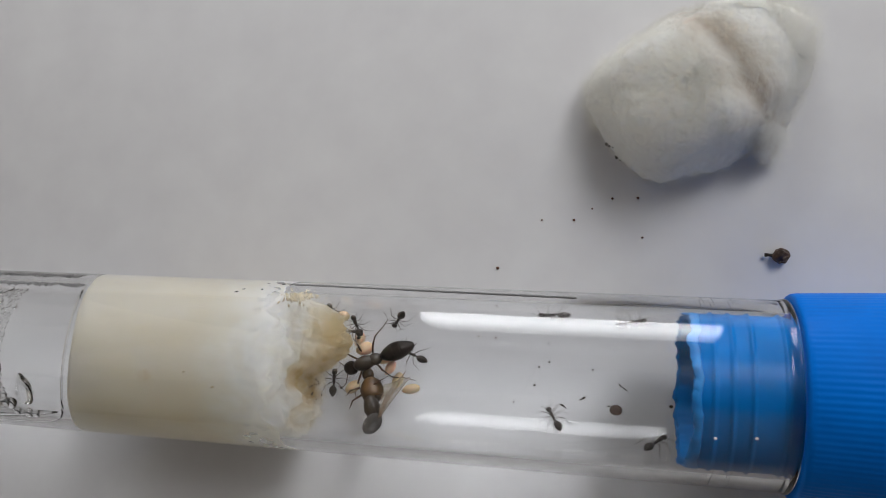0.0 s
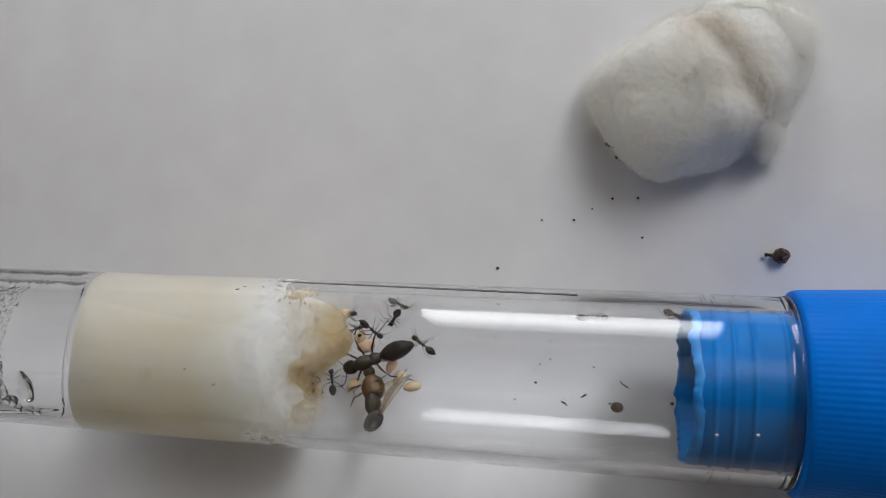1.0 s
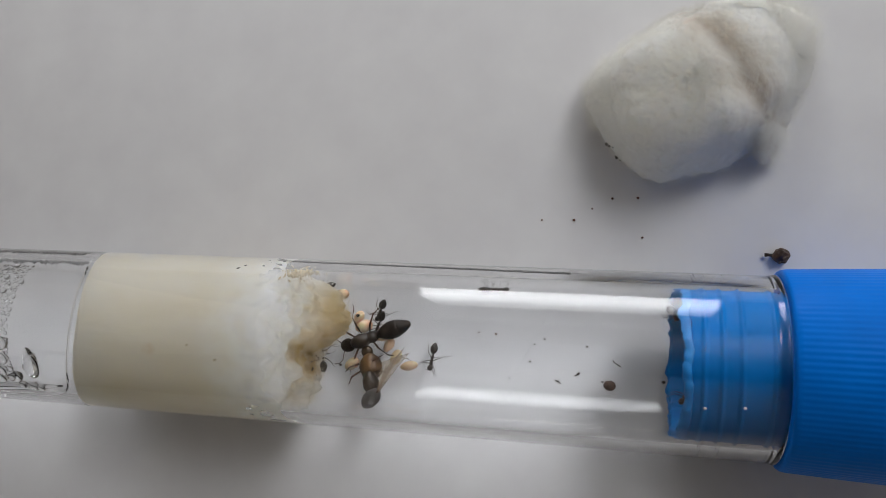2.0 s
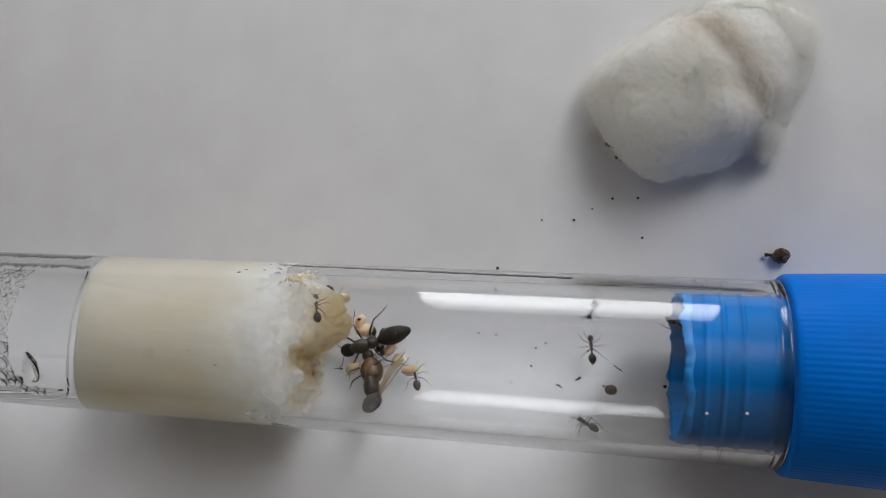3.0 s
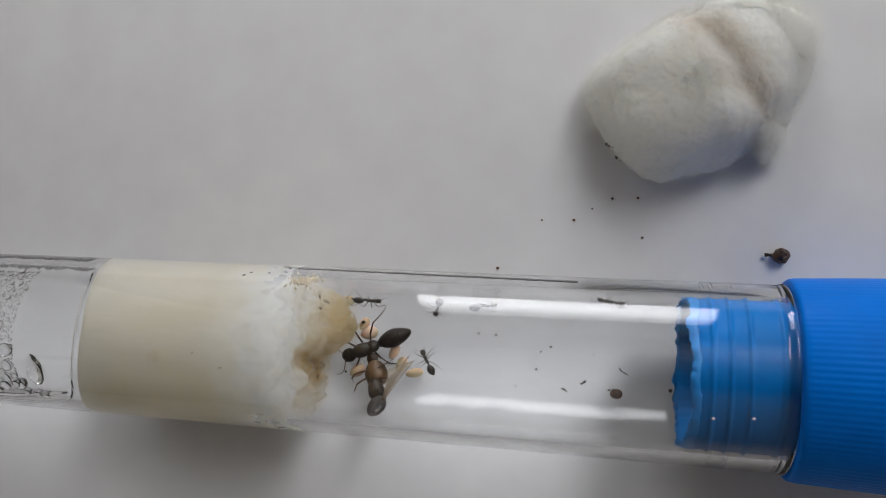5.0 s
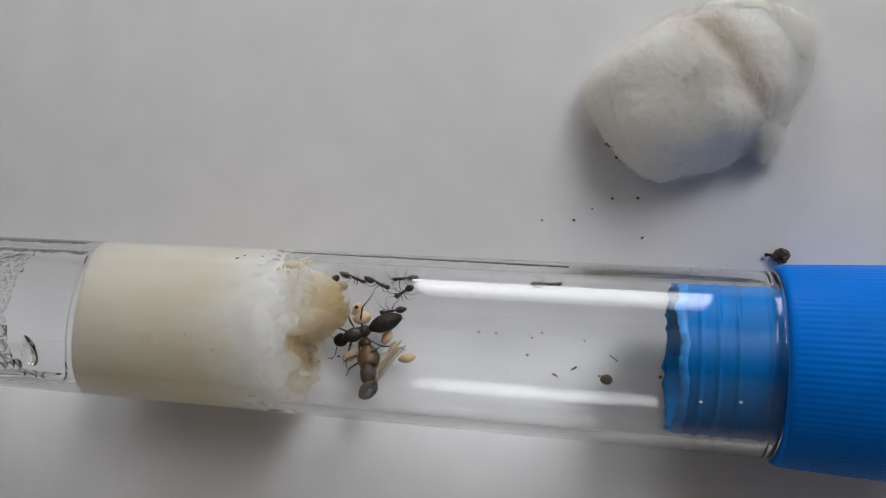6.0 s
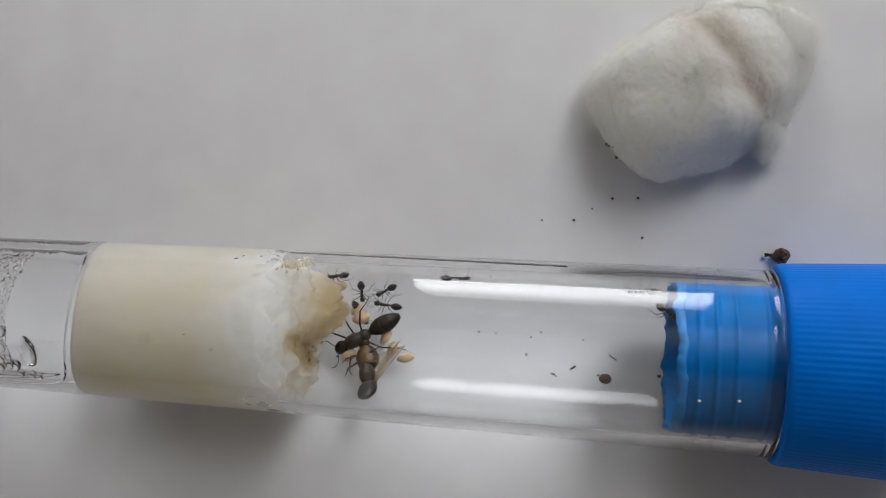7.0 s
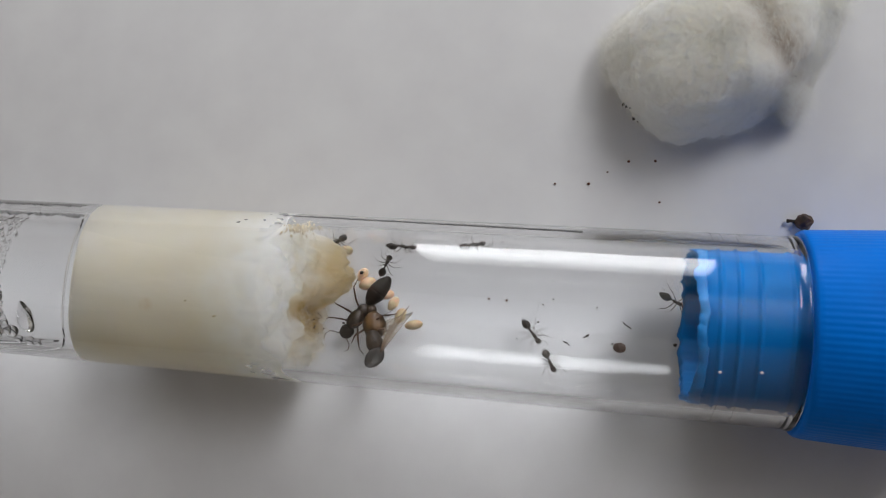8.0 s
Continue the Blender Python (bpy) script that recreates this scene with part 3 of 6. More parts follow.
def winged_ant():
    """A still, winged ant that lies on the wall beside the queen, its tail up the side."""
    dead = thing("winged_ant", "amber-brown winged ant lying still beside the queen", "ant")
    bm = ball(bmesh.new(), (-9.6, -0.5, -5.85), (0.62, 0.66, 0.5), (0, 0, 0), 3)
    part("head", bm, BROWN, dead)
    bm = ball(bmesh.new(), (-8.95, -2.1, -5.55), (1.45, 1.2, 1.05), (-14, 0, -78), 4, 0.1, 0.06, 2)
    part("thorax", bm, AMBER, dead, "amber translucent thorax")
    bm = ball(bmesh.new(), (-8.55, -3.85, -4.75), (1.35, 0.85, 0.8), (-34, 0, -74), 5, 0.1, 0.08, 5)
    part("waist", bm, BROWN, dead)
    bm = ball(bmesh.new(), (-7.82, -5.35, -2.9), (0.95, 1.75, 0.55), (-58.8, 0, 14), 5, -0.1, 0.10, 8)
    part("gaster", bm, GREY, dead, "dull grey gaster tip")
    root = Vector((-7.35, -4.75, -3.3))
    for k, (low, high, lift) in enumerate([((-7.6, -1.0, -5.2), (-5.1, -0.4, -5.4), 0.0), ((-6.9, -1.7, -4.9), (-5.4, 0.2, -5.1), 0.4)]):
        low, high = Vector(low), Vector(high)
        bm = bmesh.new()
        left, right = [], []
        for i in range(15):
            f = i / 14
            rise = Vector((0, 0, lift + 0.3 * math.sin(math.pi * f)))
            round_tip = 1 - 0.12 * max(0.0, (f - 0.8) * 5) ** 2
            left.append(bm.verts.new(root.lerp(low, f * round_tip) + rise))
            right.append(bm.verts.new(root.lerp(high, f) + Vector((0.12, 0, 0.08 * math.sin(7 * f))) + rise))
        for i in range(14):
            bm.faces.new((left[i], left[i + 1], right[i + 1], right[i]))
        edge = [v.co.copy() for v in left]
        rear = [v.co.copy() for v in right]
        bmesh.ops.solidify(bm, geom=list(bm.faces), thickness=0.02)
        wing = part("wing", bm, WING, dead, "thin translucent wing")
        for mix in (0.01, 0.25, 0.45, 0.7, 0.99):
            pts = [edge[i].lerp(rear[i], mix) + Vector((0, 0, 0.02)) for i in range(0, 15, 2)]
            part("vein", rod(bmesh.new(), pts, [0.03 if mix > 0.9 else 0.018] * len(pts), 4), VEIN, wing)
    for i, (p, q, s) in enumerate([((-10.2, -1.9, -5.4), (-11.0, -2.3, -4.8), (-11.7, -2.9, -5.6)), ((-9.0, -1.7, -5.0), (-8.1, -1.2, -4.6), (-7.3, -0.4, -5.7)), ((-9.8, -2.6, -5.2), (-10.6, -3.3, -4.6), (-11.0, -4.2, -5.0)), ((-8.7, -2.6, -5.0), (-7.6, -2.4, -4.4), (-6.7, -2.9, -5.4))]):
        part("leg", rod(bmesh.new(), [p, q, s], [0.12, 0.09, 0.04], 5), QUEEN_LIMB, dead)
    CARRIED.append((dead, mm(0, 0, 0)))


winged_ant()


def brood():
    """Larvae and cocoons by the queen; each a thing of its own."""
    larvae = [(-10.75, 29.0, 0.80, 0.52, 65, 1), (-10.2, 20.5, 0.98, 0.72, 20, 2), (-7.5, 3.0, 0.85, 0.5, 60, 3), (-8.3, 11.0, 0.9, 0.55, 10, 4)]
    for x, a, l, w, turn, s in larvae:
        p = on_wall(x, a, RI - w * 0.92)
        ob = tagged(part("larva", ball(bmesh.new(), (0, 0, 0), (l, w, w), (0, 0, 0), 3, 0.2, 0.06, s), BROOD), "plump pinkish larva lying by the queen", "larva", "larvae")
        CARRIED.append((ob, mm(*p, a, 0, turn)))
    ob = tagged(part("crumb", ball(bmesh.new(), (0, 0, 0), (0.22, 0.18, 0.14), (0, 0, 0), 2, 0, 0.1, 2), CRUMB), "small dark crumb on a larva", "crumb")
    CARRIED.append((ob, mm(*on_wall(-10.62, 33.5, RI - 1.05), 33, 0, 30)))
    cocoons = [(-5.1, -15.5, 0.95, 0.52, 15, 1), (-12.0, 57.0, 0.72, 0.60, 10, 2), (-11.2, -17.5, 0.9, 0.6, 40, 3), (-6.6, -8.0, 0.9, 0.55, 70, 4)]
    for x, a, l, w, turn, s in cocoons:
        p = on_wall(x, a, RI - w * 0.92)
        ob = tagged(part("cocoon", ball(bmesh.new(), (0, 0, 0), (l, w, w), (0, 0, 0), 3, 0.05, 0.05, s), COCOON), "pale straw-coloured oval ant cocoon", "cocoon", "cocoons")
        CARRIED.append((ob, mm(*p, a, 0, turn)))


brood()


def litter():
    """Crumbs on the floor of the tube."""
    seed = tagged(part("seed", ball(bmesh.new(), (0, 0, 0), (0.60, 0.54, 0.40), (0, 0, 0), 4, 0, 0.16, 1), SEED), "round dark reddish-brown seed in the tube", "seed")
    CARRIED.append((seed, mm(15.06, -2.40, -6.10, -21)))
    bits = [(11.99, -12.0, 0.22, 0.12, 40), (11.72, -13.6, 0.14, 0.09, 10), (9.99, -19.5, 0.30, 0.10, -20), (12.76, 11.9, 0.11, 0.09, 0), (7.19, -3.9, 0.14, 0.12, 0), (5.27, -19.6, 0.11, 0.09, 0),
            (8.55, 16.4, 0.14, 0.10, 0), (7.57, 11.5, 0.11, 0.09, 30), (8.49, 33.3, 0.10, 0.07, 0), (3.98, 81.0, 0.14, 0.07, 0),
            (20.1, -14.4, 0.20, 0.17, 0), (14.35, -17.6, 0.14, 0.10, 0), (10.3, -21.5, 0.11, 0.08, 0), (4.6, 47.0, 0.10, 0.08, 0), (-12.6, -18.0, 0.16, 0.13, 0)]
    for i, (x, a, l, w, turn) in enumerate(bits):
        ob = tagged(part("crumb", ball(bmesh.new(), (0, 0, 0), (l, w, w * 0.8), (0, 0, 0), 2, 0.2, 0.5, i + 3), CRUMB), "tiny dark crumb on the floor of the tube", "crumb", "crumbs in the tube")
        CARRIED.append((ob, mm(*on_wall(x, a, RI - w * 0.75), a, 0, turn)))
    pts = [(-0.38, 0.36, 0.05), (-0.30, 0.14, 0.08), (-0.12, 0.02, 0.12), (0.10, -0.06, 0.1), (0.26, -0.22, 0.08), (0.38, -0.18, 0.05)]
    ob = tagged(part("leg_scrap", rod(bmesh.new(), pts, [0.06, 0.07, 0.06, 0.065, 0.07, 0.04], 6), CRUMB), "bent dark scrap of an insect leg", "scrap")
    CARRIED.append((ob, mm(*on_wall(15.7, -1.5, RI - 0.05), -1.5)))
    pts = [(6.3, -0.9), (6.6, 0.1), (7.1, 0.8), (7.2, 1.7), (7.7, 2.3), (8.3, 2.4), (8.9, 2.9)]
    ob = tagged(part("fibre", rod(bmesh.new(), [on_wall(x, math.degrees(y / RI), RI - 0.03) for x, y in pts], [0.010] * 7, 4), INK), "fine grey fibre on the floor of the tube", "fibre")
    CARRIED.append((ob, mm(0, 0, 0)))


litter()


def frass():
    """Brown crumbs that stick to the wall and to the cotton's edge."""
    rnd = random.Random(6)
    bm = bmesh.new()
    for i in range(200):
        x, a = rnd.gauss(-13.6, 0.8), radians(rnd.gauss(34, 4.0))
        s = rnd.choice((0.05, 0.08, 0.12, 0.18)) * rnd.uniform(0.8, 1.2)
        ball(bm, (x, (RI - 0.06) * math.cos(a), (RI - 0.06) * math.sin(a)), (s, s * 0.8, s * 0.4), (math.degrees(a) - 90, 0, rnd.uniform(0, 180)), 2, 0, 0.4, i)
    patch = tagged(part("frass", bm, STAIN), "patch of pale brown frass on the tube wall", "frass", kind="stuff")
    CARRIED.append((patch, mm(0, 0, 0)))
    bm = bmesh.new()
    spots = [p for p in NIBBLED if -3.6 < p.y < -0.4 and abs(p.z + 1.6 - 0.55 * p.y) < 0.9]
    for i in range(34):
        p = rnd.choice(spots)
        s = rnd.uniform(0.04, 0.12)
        ball(bm, (p.x + 0.02, p.y, p.z), (s, s * 0.8, s * 0.7), (0, 0, rnd.uniform(0, 180)), 2, 0, 0.4, i)
    dirt = tagged(part("dirt", bm, CRUMB), "dark dirt crumbs along the edge of the cotton", "dirt", kind="stuff")
    CARRIED.append((dirt, mm(0, 0, 0)))
    for x, a, s in ((-20.1, 33.7, 0.16), (-19.6, 29.2, 0.12), (-22.8, 101.0, 0.11), (-20.0, 110.5, 0.13)):
        ob = tagged(part("crumb", ball(bmesh.new(), (0, 0, 0), (s * 1.5, s * 0.7, s * 0.4), (0, 0, 0), 2, 0, 0.4, 3), STAIN if a > 90 else CRUMB), "tiny brown crumb between cotton and tube", "crumb", "crumbs on the cotton")
        CARRIED.append((ob, mm(x, (RI + 0.06) * math.cos(radians(a)), (RI + 0.06) * math.sin(radians(a)), a - 90, 0, 15)))


frass()


# ---- on the paper ----
def cotton_wad():
    """A pulled wad of cotton: a blunt core and a softer fold round its back, with a crease between."""
    wad = thing("cotton_wad", "dry off-white cotton wad with a brownish crease", "cotton wad")
    crease = [Vector((25.9, 21.6)), Vector((27.6, 19.4)), Vector((29.4, 17.0)), Vector((31.2, 13.6)), Vector((32.2, 11.4))]

    def off_crease(p):
        best = 99
        for a, b in zip(crease, crease[1:]):
            f = max(0, min(1, (p - a).dot(b - a) / (b - a).length_squared))
            best = min(best, (p - a - (b - a) * f).length)
        return best

    def lump(mid, sides, detail, seed, soft):
        """A rounded block from its sides (normal, distance in mm), roughened into tufts; returns its mesh and surface."""
        flat = [(Vector(n).normalized(), d) for n, d in sides]
        bm = bmesh.new()
        bmesh.ops.create_icosphere(bm, subdivisions=detail, radius=1)
        skin = []
        for v in bm.verts:
            d = v.co.normalized()
            k = sum(max(0.0, n.dot(d) / far) ** soft for n, far in flat) ** (-1 / soft)
            o = Vector((seed, 2 * seed, 5))
            wrinkle = abs(noise.noise(d * 4.3 + o))
            k *= 1.02 + 0.08 * noise.noise(d * 2.1 + o) + 0.035 * (0.2 - wrinkle) + 0.032 * noise.noise(d * 9 + o) + 0.011 * noise.noise(d * 21) + 0.004 * noise.noise(d * 43)
            p = mid + d * k
            if p.z > 2:
                w = off_crease(p.xy)
                p.z -= min(1, (p.z - 2) / 4) * (0.5 * math.exp(-(w / 0.9) ** 2) + 0.9 * math.exp(-(w / 2.0) ** 2))
            p.z = max(0.0, p.z)
            v.co = p
            if p.z > 0.25:
                skin.append((p.copy(), d.copy()))
        return bm, skin
    core, tufts = lump(Vector((27.0, 14.0, 4.2)), [((-0.543, 0.84, 0.35), 7.6), ((-0.914, -0.405, 0.30), 8.5), ((-0.335, -0.942, 0.22), 8.8), ((0.33, -0.94, 0.18), 6.5),
                                                   ((0.8, -0.6, 0.35), 7.0), ((0.985, -0.17, 0.55), 9.6), ((0.6, 0.8, 0.4), 10.4), ((0, 1, 0.3), 9.6),
                                                   ((-0.10, -0.10, 1.0), 5.0), ((0.5, 0.2, 0.85), 5.9), ((0, 0, -1), 4.4)], 7, 1.0, 6.0)
    fold, rim = lump(Vector((32.6, 15.6, 1.8)), [((-0.852, -0.522, 0.1), 4.0), ((0.477, 0.879, 0.4), 7.6), ((0.985, -0.173, 0.4), 4.6), ((0.902, -0.431, 0.4), 4.0),
                                                 ((-0.2, -0.98, 0.3), 8.4), ((-0.3, 0.95, 0.3), 8.6), ((0.15, 0.1, 1.0), 3.6), ((0, 0, -1), 1.9)], 6, 4.0, 8.0)
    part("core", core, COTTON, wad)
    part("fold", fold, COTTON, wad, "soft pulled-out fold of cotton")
    rnd = random.Random(3)
    paths = []

    def tease(skin, count, long, lift, drift=None):
        for p, n in [rnd.choice(skin) for _ in range(count)]:
            t = n.orthogonal()
            t.rotate(Matrix.Rotation(rnd.uniform(0, 6.28), 3, n))
            if drift:
                t = (t * 0.5 + Vector(drift)).normalized()
            s = n.cross(t)
            l, curl, up = rnd.uniform(0.25, 1.0) * long, rnd.uniform(-1.1, 1.1), rnd.random() ** 2 * lift
            pts = [p - n * 0.04 + t * l * math.sin(f * 1.7) + s * l * curl * f * f + n * l * up * math.sin(f * 2.3) for f in (0, 0.25, 0.5, 0.75, 1.0)]
            if min(q.z for q in pts) > 0.02:
                paths.append([tuple(q) for q in pts])
    tease(tufts, 17000, 1.2, 0.5)
    tease(tufts, 18000, 0.9, 1.4)
    tease(rim, 8000, 1.2, 0.6)
    tease(rim, 6000, 0.9, 1.3)
    tease([q for q in rim if q[0].x > 33 and q[0].y > 17], 3500, 2.0, 0.4, (0.8, 0.3, 0.05))
    tease([q for q in rim if q[0].x > 31.5 and q[0].y < 10.5], 2500, 1.6, 0.3, (0.2, -0.9, 0.0))
    tease([q for q in tufts if q[0].x < 18.5 and q[0].y > 12], 2500, 1.2, 0.5, (-0.8, 0.1, 0.1))
    me = strands(np.array(paths), 0.0046)
    me.materials.append(FIBRE)
    fuzz = new("fuzz", me)
    fuzz.parent = wad
    tagged(fuzz, "fine loose cotton fibres", kind="stuff")
    return [p for p, n in tufts if n.z > -0.3]


WAD_SKIN = cotton_wad()


def specks():
    for i, (x, y, s) in enumerate([(10.73, 2.67, 0.10), (14.10, 2.51, 0.13), (16.01, 3.63, 0.09), (18.13, 4.61, 0.13), (20.71, 4.53, 0.13), (20.97, 0.33, 0.11), (5.95, -2.32, 0.15), (4.0, -8.9, 0.12), (5.8, -9.1, 0.12)]):
        ob = tagged(part("speck", ball(bmesh.new(), (0, 0, 0), (s * 1.15, s, s * 0.8), (0, 0, 0), 2, 0.1, 0.4, i), RUST), "tiny rust-brown speck lying on the paper", "speck", "specks on the paper")
        ob.matrix_basis = mm(x, y, s * 0.7)
    for i, (x, y, s) in enumerate([(17.6, 10.0, 0.25), (17.7, 9.5, 0.18), (17.8, 9.0, 0.10), (17.95, 8.5, 0.10), (18.2, 8.0, 0.19), (18.7, 7.9, 0.09)]):
        at = min(WAD_SKIN, key=lambda p: math.hypot(p.x - x, p.y - y) - 0.1 * p.z)
        ob = tagged(part("soil_crumb", ball(bmesh.new(), (0, 0, 0), (s, s * 0.7, s * 0.9), (0, 0, 40), 2, 0, 0.5, i), CRUMB), "small dark soil crumb caught in the cotton", "crumb", "crumbs in the cotton")
        ob.matrix_basis = mm(at.x, at.y, at.z + s * 0.3)
    at = min(WAD_SKIN, key=lambda p: math.hypot(p.x - 33.0, p.y - 10.6) - 0.1 * p.z)
    hair = rod(bmesh.new(), [(-0.25, 0, 0), (0, 0.02, 0.03), (0.25, -0.03, 0)], [0.025, 0.03, 0.015], 5)
    ob = tagged(part("hair", hair, CRUMB), "short dark hair lying on the cotton", "hair")
    ob.matrix_basis = mm(at.x, at.y, at.z + 0.12)
    seed = thing("dried_seed", "dark brown shrivelled seed with a short stalk on the paper", "seed")
    part("husk", ball(bmesh.new(), (0.12, 0, 0.62), (0.85, 0.72, 0.62), (0, 0, 12), 4, 0.1, 0.35, 5), SEED, seed)
    part("stalk", rod(bmesh.new(), [(-0.5, 0.05, 0.6), (-1.0, 0.18, 0.5), (-1.35, 0.2, 0.4)], [0.2, 0.16, 0.22], 6), CRUMB, seed)
    seed.matrix_basis = mm(33.9, -2.2, 0)


specks()


# ---- what moves ----
def ease(t, rows):
    """The row at t between keyed rows: seconds first, then numbers; an even glide."""
    k = max(i for i, r in enumerate(rows) if r[0] <= t + 1e-6)
    if k == len(rows) - 1:
        return rows[k][1:]
    a, b = rows[k], rows[k + 1]
    f = (t - a[0]) / (b[0] - a[0])
    if b[0] - a[0] > 0.5:
        f = f * f * (3 - 2 * f)
    return [p + (q - p) * f for p, q in zip(a[1:], b[1:])]


TICKS = [round(0.1 * i, 1) for i in range(81)]


def crawl(ant, tube_at, rows, stride=1.5, swing=24):
    """Rows are seconds, place and turn inside the tube. The legs swing as far as the ant walks."""
    walk(ant, [(t, tube_at(t) @ mm(*p)) for t, *p in rows])
    phase, steps = 0.0, []
    for i, r in enumerate(rows):
        q = rows[max(0, i - 1)]
        gone = math.dist(r[1:4], q[1:4])
        phase += min(2.3, gone / stride * 3.2)
        steps.append((r[0], phase, min(1.0, 0.12 + gone / 0.5)))
    for leg in ant.children:
        if "step" in leg:
            hip = leg.matrix_basis.copy()
            walk(leg, [(t, hip @ pose(0, 0, 0, 0, 0, leg["side"] * swing * far * math.sin(ph + math.pi * leg["step"]))) for t, ph, far in steps])


